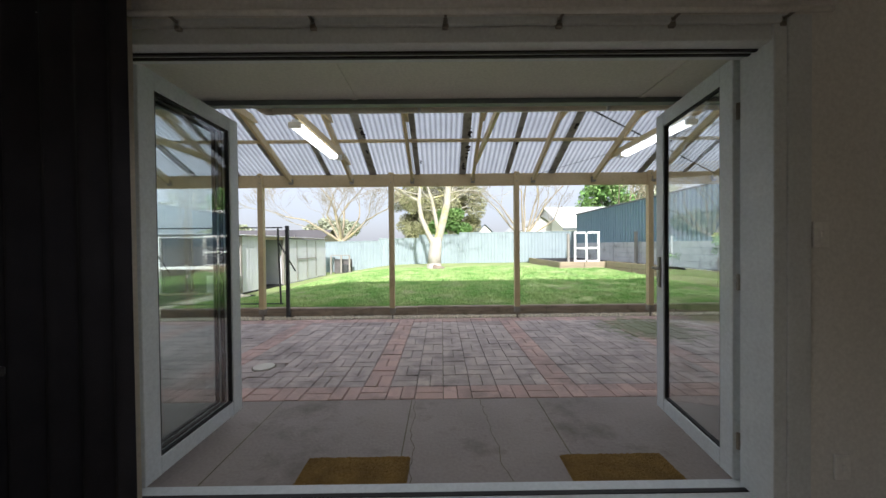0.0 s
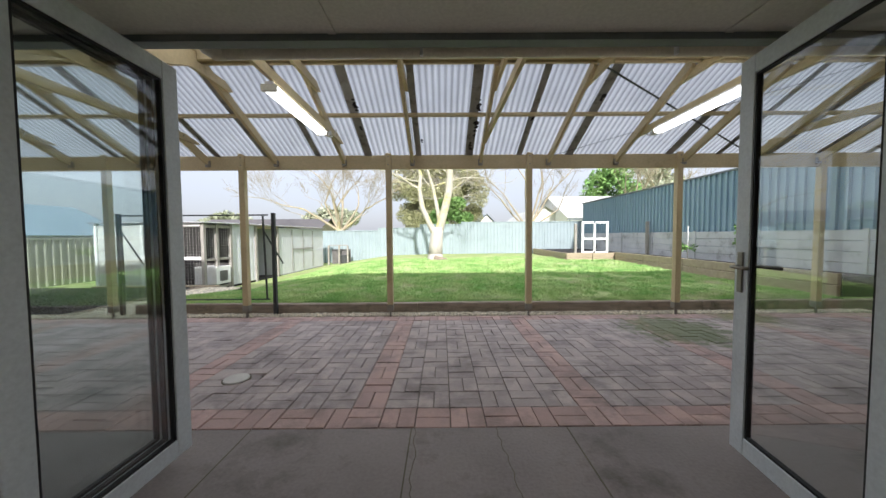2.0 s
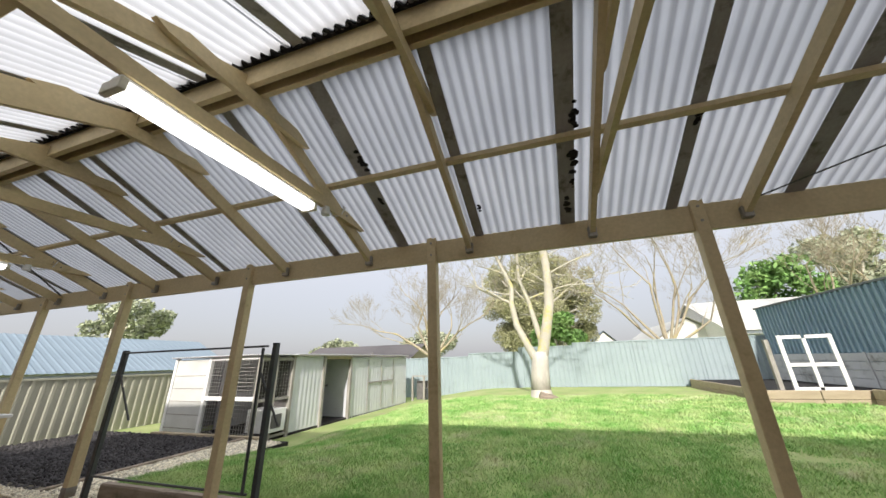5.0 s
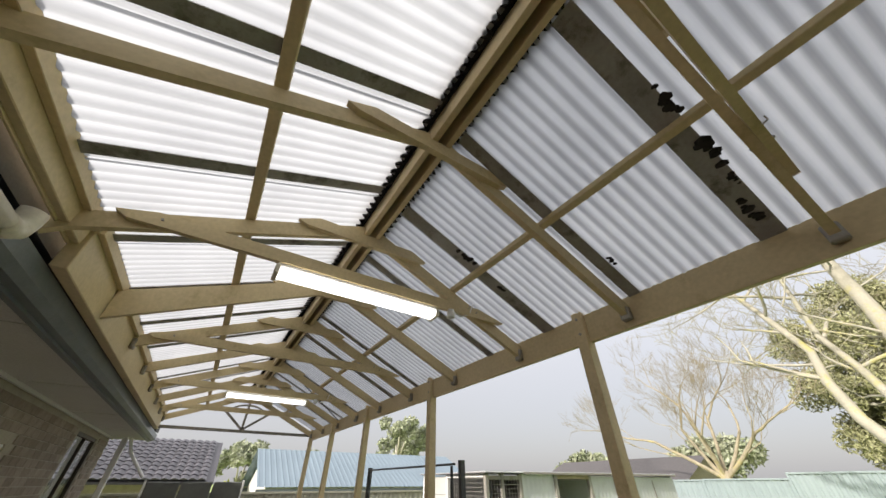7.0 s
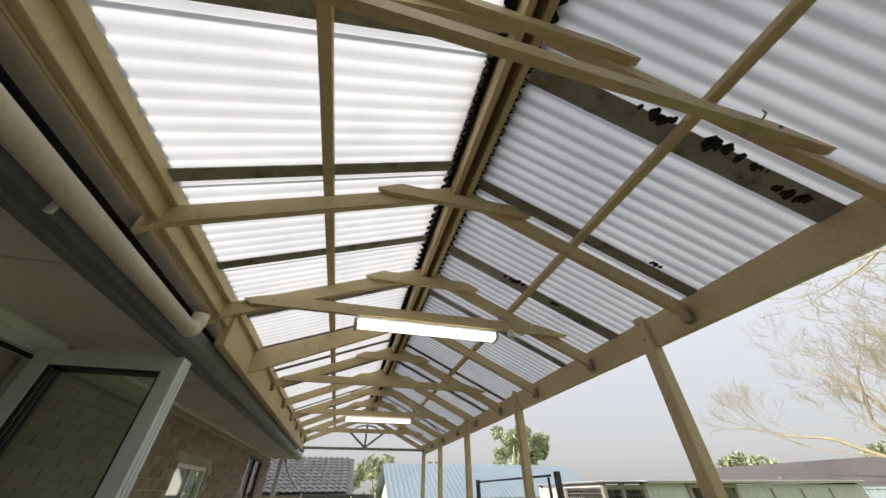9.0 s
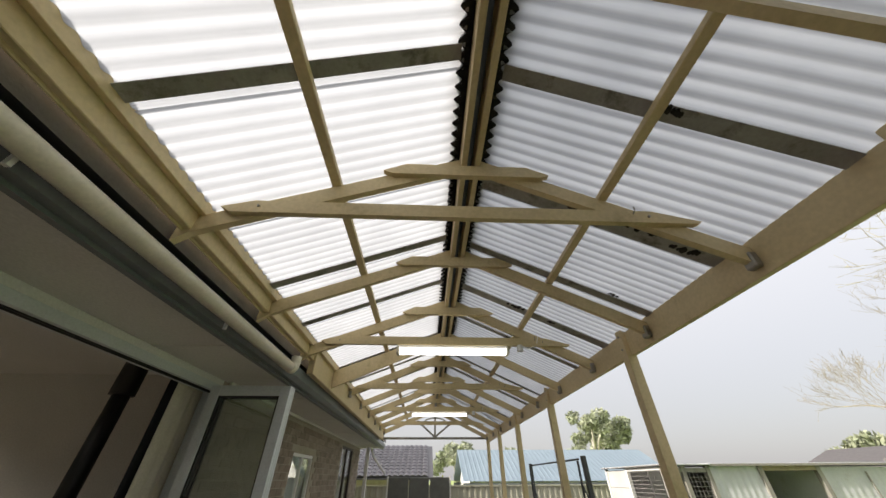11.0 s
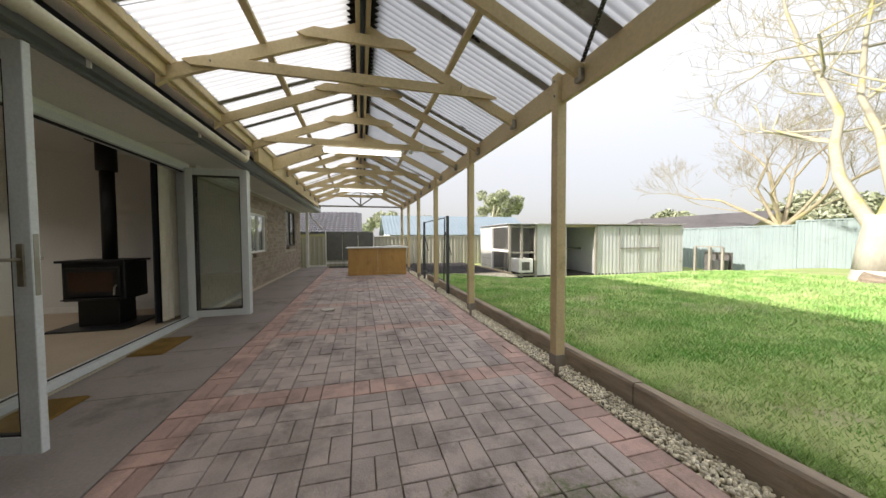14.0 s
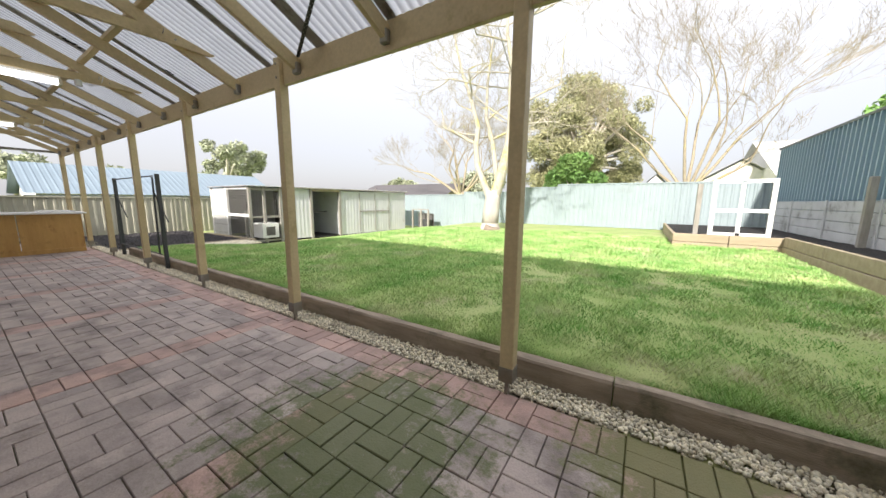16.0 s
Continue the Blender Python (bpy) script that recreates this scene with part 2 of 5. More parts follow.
CONCRETE = material("worn_concrete", (0.3, 0.26, 0.24), (0.23, 0.2, 0.185), rough=0.8, scale=1.3, fine=50, bump=0.25, dirt=(0.14, 0.12, 0.1), dirt_amount=0.3, dirt_scale=1.5)
SLEEPER = material("weathered_sleeper_timber", (0.38, 0.31, 0.235), (0.23, 0.185, 0.14), rough=0.85, scale=3, stretch=(1, 6, 6), fine=25, bump=0.5, dirt=(0.09, 0.09, 0.05), dirt_amount=0.3)
SAND = material("joint_sand", (0.17, 0.155, 0.1), (0.1, 0.09, 0.06), rough=0.95, bump=0.5)
FENCE_TEAL = material("teal_steel_fence", (0.31, 0.375, 0.385), (0.275, 0.34, 0.35), rough=0.5, bump=0.03, scale=1.0, dirt=(0.25, 0.3, 0.3), dirt_amount=0.2)
FENCE_OLIVE = material("beige_green_steel_fence", (0.46, 0.45, 0.35), (0.4, 0.39, 0.3), rough=0.5, bump=0.03, scale=1.0)
WALL_BLUE = material("blue_green_steel_cladding", (0.29, 0.4, 0.46), (0.25, 0.36, 0.42), rough=0.35, bump=0.03, scale=0.8)
IRON_PALE = material("pale_corrugated_iron", (0.64, 0.65, 0.66), (0.56, 0.57, 0.58), rough=0.5, metal=0.1, scale=1.5, dirt=(0.42, 0.4, 0.35), dirt_amount=0.15, dirt_scale=2)
GREY_TIMBER = material("grey_weathered_timber", (0.36, 0.34, 0.3), (0.25, 0.235, 0.2), rough=0.85, stretch=(6, 6, 1), scale=3, fine=30, bump=0.3)
BLACK_STEEL = material("dark_grey_steel_post", (0.07, 0.075, 0.075), (0.05, 0.052, 0.052), rough=0.5, bump=0.05)
PINE = material("yellow_pine_panel", (0.5, 0.3, 0.1), (0.42, 0.24, 0.075), rough=0.5, scale=2.5, stretch=(5, 5, 0.6), fine=30, bump=0.1, dirt=(0.3, 0.15, 0.05), dirt_amount=0.15, dirt_scale=5)
WHITE_PAINT = material("white_paint", (0.8, 0.8, 0.77), (0.72, 0.72, 0.69), rough=0.55, bump=0.05)
MULCH = material("black_bark_mulch", (0.03, 0.027, 0.026), (0.014, 0.013, 0.012), rough=0.95, bump=1.0, fine=40)

# ---- plan ----
OUT_Y, HOUSE_Y, RIDGE_Y = 5.5, 2.26, 3.9         # beam face, ledger face, ridge line
WALL_Y = 1.45                                    # outer face of the house wall
X_END, X_FAR = -9.12, 7.75                        # ends of the pergola
RAFTERS = [2.70 - 1.07 * k for k in range(-4, 12)]  # every second one carries a tie board
POSTS = [7.7, 6.0, 3.72, 1.335, -0.89, -3.2, -5.35, -7.3, -9.1]
Z_OUT, Z_HOUSE, Z_RIDGE = 2.41, 2.525, 3.155     # undersides of the rafters
X_STEP = -1.78                                   # the ledger is deeper beyond this


def lawn_z(x, y):
    rise = 0.09 * step(y, 8, 14) * step(x, -5, 0)
    fall = 0.38 * step(-x, 2.5, 6.5) * step(y, 6.3, 9)
    return 0.155 + rise - fall


# ---- ground ----
bm = bmesh.new()
xs = [-900, -200, -60, -30] + [-20 + 0.5 * i for i in range(61)] + [14, 30, 60, 200, 900]
ys = [-900, -200, -60, -20, 0, 4, 5.74, 5.81] + [6 + 0.5 * i for i in range(30)] + [22, 26, 40, 90, 300, 900]
grid = [[bm.verts.new((x, y, lawn_z(x, y) if y > 5.8 and x > -5.25 and x < 12 else (-0.1 if y < 8.9 or x < -9 else lawn_z(x, y)))) for y in ys] for x in xs]
for a, b in zip(grid, grid[1:]):
    for i in range(len(ys) - 1):
        bm.faces.new((a[i], b[i], b[i + 1], a[i + 1]))
GRASS_SOIL = material("lawn_turf", (0.25, 0.36, 0.1), (0.4, 0.43, 0.19), rough=0.95, scale=1.2, fine=90, bump=0.8, dirt=(0.34, 0.3, 0.2), dirt_amount=0.22, dirt_scale=1.1)
solid("ground", bm, GRASS_SOIL, "patchy green lawn turf", "lawn", kind="structure", smooth=True)

# ---- house shell ----
OPEN_L, OPEN_R, HEAD = -1.74, 1.53, 2.265
solid("wall_north", boxes((OPEN_R, 9.0, 1.32, 1.435, -0.06, 2.33), (-10.6, OPEN_L, 1.32, 1.435, -0.06, 0.85), (-10.6, -9.5, 1.32, 1.435, 0.85, 2.33),
      (-7.95, -5.55, 1.32, 1.435, 0.85, 2.33), (-4.38, OPEN_L, 1.32, 1.435, 0.85, 2.33), (-5.55, -4.38, 1.32, 1.435, 1.83, 2.33), (-9.5, -7.95, 1.32, 1.435, 2.2, 2.33)),
      MORTAR, "brown brick house wall under the eave", "wall", kind="structure")
solid("wall_header", boxes((OPEN_L, OPEN_R, 1.32, 1.435, HEAD, 2.6)), WALL_IN, "white lintel wall above the doors", "wall", kind="structure")
solid("wall_west", boxes((-10.6, -10.36, -9, 1.32, -0.06, 2.6)), MORTAR, "plain end wall of the house", "wall", kind="structure")
solid("wall_east", boxes((8.76, 9.0, -9, 1.32, -0.06, 2.6)), MORTAR, "plain end wall of the house", "wall", kind="structure")
solid("wall_south", boxes((-10.6, 9.0, -9.2, -9, -0.06, 2.6)), MORTAR, "plain rear wall of the house", "wall", kind="structure")
solid("floor", boxes((-10.3, 8.7, -9, 1.45, -0.06, 0.06)), FLOOR_IN, "beige floor inside the living room", "floor", kind="structure")
solid("ceiling", boxes((-10.3, 8.7, -9, 1.32, 2.6, 2.7)), WALL_IN, "flat white plaster ceiling", "ceiling", kind="structure")
solid("wall_inner_west", boxes((-2.7, -2.6, -2.1, 1.305, 0.06, 2.6)), WALL_IN, "white plaster wall behind the stove", "wall", kind="structure")
solid("wall_inner_east", boxes((5.2, 5.3, -9, 1.305, 0.06, 2.6)), WALL_IN, "white plaster inner wall", "wall", kind="structure")
solid("wall_inner_face", boxes((OPEN_R + 0.03, 5.2, 1.305, 1.32, 0.06, 2.6), (-2.6, OPEN_L - 0.03, 1.305, 1.32, 0.06, 2.6), (OPEN_L - 0.03, OPEN_R + 0.03, 1.305, 1.32, HEAD + 0.02, 2.6)), WALL_IN, "white painted wall beside the glass doors", "wall", kind="structure")
bm = bmesh.new()
prism(bm, [(2.22, 2.5), (2.22, 2.62), (-4.0, 4.75), (-10.2, 2.62), (-10.2, 2.5), (-4.0, 4.6)], "x", -11.0, 9.4)
ROOF_TILE = material("grey_roof_tile", (0.12, 0.11, 0.11), (0.09, 0.085, 0.085), rough=0.7)
solid("house_roof", bm, ROOF_TILE, "dark pitched tiled house roof", "roof", kind="structure")
solid("soffit", boxes((-10.8, 9.2, WALL_Y - 0.01, 2.12, 2.32, 2.33)), SOFFIT, "white eave lining with cover strips", "soffit", kind="structure")
bm = bmesh.new()
prism(bm, [(2.1, 2.285), (2.14, 2.285), (2.14, 2.305), (2.2, 2.305), (2.235, 2.345), (2.235, 2.445), (2.215, 2.455), (2.1, 2.455)], "x", -10.8, 9.2)
solid("fascia_board", boxes((-10.8, 9.2, 2.085, 2.098, 2.33, 2.66)), FASCIA, "blue-grey fascia board behind the gutter", "fascia", kind="structure")
solid("gutter", bm, FASCIA, "blue-grey eave gutter and fascia", "gutter", kind="structure")

# ---- patio base ----
solid("patio_bed", boxes((-9.6, 9.5, 2.5, 5.9, -0.12, -0.02)), SAND, "dark sand bed between the pavers", "paving bed", kind="structure")
bm = boxes((-10.6, 9.5, 1.2, 2.545, -0.12, 0.0))
solid("pavement", bm, CONCRETE, "cracked grey concrete slab along the house", "concrete slab", kind="structure")

# ---- pergola ----
pergola = thing("pergola", (0, 0, 0), "cream painted timber gable pergola with translucent sheet roof", "pergola")


def roof_line(y, lift=0.0):
    if y >= RIDGE_Y:
        return Z_RIDGE + (Z_OUT - Z_RIDGE) * (y - RIDGE_Y) / (OUT_Y - RIDGE_Y) + lift
    return Z_RIDGE + (Z_HOUSE - Z_RIDGE) * (RIDGE_Y - y) / (RIDGE_Y - HOUSE_Y) + lift


for x in POSTS:
    ob = part("post", boxes((x - 0.045, x + 0.045, OUT_Y - 0.035, OUT_Y + 0.055, 0.1, 2.6), bevel=0.005), CREAM, pergola)
    part("post_shoe", boxes((x - 0.048, x + 0.048, OUT_Y - 0.038, OUT_Y + 0.058, 0.1, 0.2), (x - 0.012, x + 0.012, OUT_Y - 0.01, OUT_Y + 0.02, -0.05, 0.1)), STEEL, ob, "rusty galvanised post shoe")
    for z in (2.42, 2.54):
        part("bolt", rod(bmesh.new(), [(x, OUT_Y - 0.042, z), (x, OUT_Y - 0.03, z)], 0.011, seg=6), STEEL, ob)
part("outer_beam", boxes((X_END - 0.1, X_FAR + 0.1, OUT_Y + 0.006, OUT_Y + 0.05, 2.355, 2.575), bevel=0.004), CREAM, pergola)
part("ledger", boxes((X_STEP, X_FAR + 0.1, HOUSE_Y + 0.02, HOUSE_Y + 0.06, 2.565, 2.74), bevel=0.004), CREAM, pergola)
part("ledger_trim", boxes((X_STEP, X_FAR + 0.1, HOUSE_Y + 0.062, HOUSE_Y + 0.1, 2.665, 2.745), bevel=0.003), CREAM, pergola)
part("ledger_foot", boxes((X_STEP, X_FAR + 0.1, HOUSE_Y + 0.004, HOUSE_Y + 0.019, 2.555, 2.6), bevel=0.003), CREAM, pergola)
part("deep_ledger", boxes((X_END - 0.1, X_STEP - 0.002, HOUSE_Y + 0.012, HOUSE_Y + 0.085, 2.415, 2.74), bevel=0.005), CREAM, pergola, "deep cream beam along the gutter")
part("ledger_trim", boxes((X_END - 0.1, X_STEP - 0.002, HOUSE_Y + 0.086, HOUSE_Y + 0.12, 2.665, 2.745), bevel=0.003), CREAM, pergola)
for dy in (-0.045, 0.045):
    part("ridge_board", boxes((X_END - 0.1, X_FAR + 0.1, RIDGE_Y + dy - 0.019, RIDGE_Y + dy + 0.019, Z_RIDGE - 0.005, Z_RIDGE + 0.17), bevel=0.003), CREAM, pergola)
DEPTH = 0.115
for k, x in zip(range(-4, 12), RAFTERS):
    bm = bmesh.new()
    prism(bm, [(OUT_Y + 0.004, roof_line(OUT_Y)), (RIDGE_Y + 0.066, roof_line(RIDGE_Y + 0.066)), (RIDGE_Y + 0.066, roof_line(RIDGE_Y + 0.066, DEPTH)), (OUT_Y + 0.004, roof_line(OUT_Y, DEPTH))], "x", x - 0.021, x + 0.021)
    rafter = part("rafter", bm, CREAM, pergola)
    bm = bmesh.new()
    tip = HOUSE_Y - 0.02 if x > X_STEP else HOUSE_Y + 0.087
    prism(bm, [(tip, roof_line(tip) - (0.03 if x > X_STEP else 0.0)), (tip + 0.08, roof_line(tip + 0.08)), (RIDGE_Y - 0.066, roof_line(RIDGE_Y - 0.066)), (RIDGE_Y - 0.066, roof_line(RIDGE_Y - 0.066, DEPTH)), (tip, roof_line(tip, DEPTH))], "x", x - 0.021, x + 0.021)
    inner = part("rafter", bm, CREAM, pergola)
    if x < X_STEP:
        part("joist_hanger", boxes((x - 0.035, x + 0.035, tip - 0.001, tip + 0.04, roof_line(tip) - 0.012, roof_line(tip) + 0.085), bevel=0.008), STEEL, inner, "grey steel joist hanger")
    if k == 5:
        bm = bmesh.new()
        prism(bm, [(HOUSE_Y + 0.09, Z_HOUSE - 0.085), (RIDGE_Y - 0.07, roof_line(RIDGE_Y - 0.07, -0.06)), (RIDGE_Y - 0.07, roof_line(RIDGE_Y - 0.07, 0.1)), (HOUSE_Y + 0.09, Z_HOUSE + 0.14)], "x", x + 0.022, x + 0.062)
        part("doubling_board", bm, CREAM, pergola, "deeper cream board beside a rafter")
    part("joist_hanger", boxes((x - 0.035, x + 0.035, OUT_Y - 0.045, OUT_Y + 0.004, Z_OUT - 0.012, Z_OUT + 0.085), bevel=0.008), STEEL, rafter, "grey steel joist hanger")
    bm = bmesh.new()
    prism(bm, [(3.39, 3.04), (3.325, 3.065), (3.47, 3.135), (4.27, 3.135), (4.41, 3.065), (4.35, 3.04)], "x", x + 0.021, x + 0.058)
    part("apex_gusset", bm, CREAM, pergola)
    if k % 2 == 0:
        bm = bmesh.new()
        prism(bm, [(2.5, 2.672), (2.44, 2.71), (2.62, 2.762), (4.98, 2.762), (5.27, 2.69), (5.23, 2.672)], "x", x + 0.021, x + 0.058)
        tie = part("tie_board", bm, CREAM, pergola)
        for y in (2.65, 4.95):
            part("bolt", rod(bmesh.new(), [(x - 0.024, y, 2.717), (x + 0.068, y, 2.717)], 0.008, seg=6), STEEL, tie)
        part("cable_hook", rod(bmesh.new(), [(x + 0.06, 4.86, 2.735), (x + 0.085, 4.86, 2.745), (x + 0.085, 4.86, 2.77)], 0.004, seg=5), STEEL, tie)
# purlins lie across the rafters
for y in (3.04, 4.735):
    bm = bmesh.new()
    beam(bm, (X_END - 0.1, y, roof_line(y, DEPTH + 0.024)), (X_FAR + 0.1, y, roof_line(y, DEPTH + 0.024)), 0.06, 0.04)
    part("purlin", bm, CREAM, pergola)

# sheets, laps and infill
LAP, FIRST = 0.79, -0.42
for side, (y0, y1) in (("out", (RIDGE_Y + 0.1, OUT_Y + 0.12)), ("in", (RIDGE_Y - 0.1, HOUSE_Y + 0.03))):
    bm = bmesh.new()
    rows = []
    n = 84
    for i in range(n + 1):
        x = (LAP + 0.02) * i / n
        c = 0.0095 * math.cos(2 * math.pi * x / 0.0766)
        rows.append([bm.verts.new((x, y, roof_line(y, DEPTH + 0.055) + c)) for y in (y0, 0.5 * y0 + 0.5 * y1, y1)])
    for a, b in zip(rows, rows[1:]):
        for j in range(2):
            bm.faces.new((a[j], b[j], b[j + 1], a[j + 1]))
    me = mesh_of("roof_sheet", bm, SHEET if side == "out" else SHEET_LIT, True)
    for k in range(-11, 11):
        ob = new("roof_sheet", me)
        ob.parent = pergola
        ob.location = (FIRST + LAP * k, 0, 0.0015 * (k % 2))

# lap strips, litter, infill, cap
for k in range(-10, 11):
    for y0, y1, w in ((RIDGE_Y + 0.12, OUT_Y - 0.0, 0.085 + 0.035 * (k % 2)), (RIDGE_Y - 0.12, HOUSE_Y + 0.08, 0.08)):
        bm = bmesh.new()
        x = FIRST + LAP * k + (0.01 if y0 > RIDGE_Y else 0.1)
        beam(bm, (x, y0, roof_line(y0, DEPTH + 0.038)), (x, y1, roof_line(y1, DEPTH + 0.038)), w, 0.006, side=(1, 0, 0), bevel=0)
        part("lap_strip", bm, STRIP, pergola, "grimy grey lap strip under the sheets")
rng = random.Random(7)
for x, y, r in ((0.45, 4.62, 0.05), (0.44, 4.9, 0.055), (0.4, 5.3, 0.05), (-1.15, 4.6, 0.045), (-1.17, 4.95, 0.03), (0.43, 5.1, 0.025), (1.2, 4.8, 0.03), (-0.33, 5.2, 0.025), (-1.98, 4.7, 0.03), (2.0, 4.5, 0.04)):
    bm = bmesh.new()
    for i in range(12):
        c = Vector((x + rng.uniform(-r, r) * 0.35 - 0.01, y + rng.gauss(0, 0.8 * r), 0))
        c.z = roof_line(c.y, DEPTH + 0.036)
        bmesh.ops.create_icosphere(bm, subdivisions=1, radius=r * rng.uniform(0.35, 0.7), matrix=Matrix.Translation(c) @ Matrix.Diagonal((1, 1, 0.3, 1)))
    part("leaf_litter", bm, DEBRIS, pergola, "black clump of leaf litter")
FOAM = material("black_foam_infill", (0.02, 0.02, 0.02), rough=0.9)
for s in (-1, 1):
    bm = bmesh.new()
    prev = None
    n = int((X_FAR - X_END) / 0.0128)
    y = RIDGE_Y + s * 0.11
    for i in range(n + 1):
        x = X_END + i * 0.0128
        c = 0.02 * math.cos(2 * math.pi * x / 0.0766)
        z = roof_line(y, DEPTH + 0.045)
        cur = [bm.verts.new((x, RIDGE_Y + s * 0.066, z + 0.03)), bm.verts.new((x, y + s * (0.012 + c), z - 0.004)), bm.verts.new((x, y + s * (0.012 + c), z + 0.012))]
        if prev:
            for j in range(2):
                bm.faces.new((prev[j], cur[j], cur[j + 1], prev[j + 1]))
        prev = cur
    part("foam_infill", bm, FOAM, pergola, "black scalloped foam infill beside the ridge")
bm = bmesh.new()
prism(bm, [(RIDGE_Y - 0.17, 3.31), (RIDGE_Y, 3.385), (RIDGE_Y + 0.17, 3.31), (RIDGE_Y + 0.17, 3.305), (RIDGE_Y, 3.378), (RIDGE_Y - 0.17, 3.305)], "x", X_END - 0.1, X_FAR + 0.1)
part("ridge_cap", bm, FASCIA, pergola, "dark steel ridge capping")
part("ridge_fin", boxes((1.62, X_FAR, RIDGE_Y - 0.012, RIDGE_Y + 0.012, Z_RIDGE - 0.03, Z_RIDGE + 0.15), bevel=0.003), CREAM, pergola)
# bracing straps
for p, q in (((1.66, OUT_Y - 0.02), (4.85, RIDGE_Y + 0.12)), ((4.85, OUT_Y - 0.02), (1.66, RIDGE_Y + 0.12)), ((1.66, HOUSE_Y + 0.05), (4.85, RIDGE_Y - 0.12)), ((4.85, HOUSE_Y + 0.05), (1.66, RIDGE_Y - 0.12)), ((-6.9, OUT_Y - 0.02), (-5.9, RIDGE_Y + 0.12))):
    bm = bmesh.new()
    beam(bm, (*p, roof_line(p[1], DEPTH + 0.001)), (*q, roof_line(q[1], DEPTH + 0.001)), 0.03, 0.002, bevel=0)
    strap = part("brace_strap", bm, BLACK_STEEL, pergola, "dark perforated steel bracing strap")
    # the strap is unpierced; pale discs below it imitate daylight through its holes
    bm = bmesh.new()
    a, b = Vector((*p, roof_line(p[1], DEPTH - 0.0012))), Vector((*q, roof_line(q[1], DEPTH - 0.0012)))
    along = (b - a).normalized()
    across = along.cross(Vector((0, 0, 1))).normalized()
    for i in range(int((b - a).length / 0.03)):
        c = a + along * (0.03 * i + 0.015) + across * (0.007 if i % 2 else -0.007)
        bm.faces.new([bm.verts.new(c + along * (0.005 * math.cos(t)) + across * (0.005 * math.sin(t))) for t in (math.pi * k / 3 for k in range(6))])
    tagged(part("strap_light_dots", bm, SHEET_LIT, strap, "pale discs standing for light through punched holes"), kind="stuff")
# gable end truss
TRUSS = material("white_weathered_truss", (0.5, 0.48, 0.42), rough=0.6)
bm = bmesh.new()
beam(bm, (X_END, HOUSE_Y + 0.02, 2.46), (X_END, OUT_Y, 2.46), 0.04, 0.06)
part("gable_chord", bm, GREY_TIMBER, pergola)
for y, z in ((RIDGE_Y - 0.55, 2.93), (RIDGE_Y, 3.16), (RIDGE_Y + 0.55, 2.9)):
    bm = bmesh.new()
    beam(bm, (X_END, RIDGE_Y, 2.49), (X_END, y, z), 0.03, 0.05, side=(1, 0, 0))
    part("gable_strut", bm, GREY_TIMBER, pergola)
bm = bmesh.new()
pts = [(X_END, RIDGE_Y + 0.36 * math.cos(t), 2.85 + 0.16 * math.sin(t)) for t in (math.pi * i / 10 for i in range(11))]
rod(bm, pts, 0.02, seg=6)
part("gable_arch", bm, TRUSS, pergola)


# ---- fluorescent lamps on the tie boards ----
def strip_light():
    t = thing("ceiling_light", (0, 0, 0), "lit fluorescent batten light under a timber tie board", "lamp", "pergola lights")
    part("housing", boxes((-0.035, 0.035, -0.62, 0.62, 0.05, 0.09), bevel=0.004), WHITE_PAINT, t)
    bm = bmesh.new()
    prism(bm, [(-0.065, 0.05), (-0.058, 0.012), (-0.03, 0.0), (0.03, 0.0), (0.058, 0.012), (0.065, 0.05)], "y", -0.6, 0.6)
    part("diffuser", bm, TUBE_LIGHT, t, "glowing white diffuser")
    for s in (-1, 1):
        part("end_cap", boxes((-0.068, 0.068, min(s * 0.6, s * 0.63), max(s * 0.6, s * 0.63), -0.003, 0.06), bevel=0.005), PVC, t)
    return t


lamp = strip_light()
lamp_xs = [2.70, -1.58, -5.86]
lamp.matrix_basis = pose(lamp_xs[0] + 0.01, 3.92, 2.581)
for x in lamp_xs[1:]:
    copy_thing(lamp, pose(x + 0.01, 3.92, 2.581))
for x in lamp_xs:
    sensor = thing("light_sensor", (x + 0.05, 4.68, 2.64), "small round white sensor on a tie board", "sensor", "sensors")
    part("body", rod(bmesh.new(), [(0, 0, -0.03), (0, 0, 0.04)], 0.035, 0.03, seg=12), WHITE_PAINT, sensor)
    part("cable", rod(bmesh.new(), [(0, 0.02, 0.03), (0, 0.1, 0.0), (0, 0.2, 0.05), (0.03, 0.22, 0.14)], 0.006, seg=5), WHITE_PAINT, sensor)

# ---- stormwater pipe ----
pipe = thing("drain_pipe", (-1.36, 2.287, 2.345), "cream plastic drain pipe along the gutter", "pipe")
part("run", rod(bmesh.new(), [(0.08, 0, 0), (10.6, 0, 0.03)], 0.046, seg=14), PVC, pipe, smooth=True)
part("elbow", rod(bmesh.new(), [(0.1, 0, 0), (0.04, 0, 0.0), (0.0, 0, 0.025), (-0.015, 0, 0.07), (-0.015, 0, 0.13)], 0.05, seg=14), PVC, pipe, smooth=True)
part("tee", rod(bmesh.new(), [(3.08, 0, 0.008), (3.32, 0, 0.009)], 0.053, seg=14), PVC, pipe, smooth=True)
part("branch", rod(bmesh.new(), [(3.2, 0, 0.008), (3.2, -0.005, 0.16)], 0.05, 0.055, seg=14), PVC, pipe, smooth=True)
for x in (1.2, 2.6, 4.2):
    part("clip", boxes((x - 0.008, x + 0.008, -0.06, -0.04, -0.06, 0.0)), WHITE_PAINT, pipe)
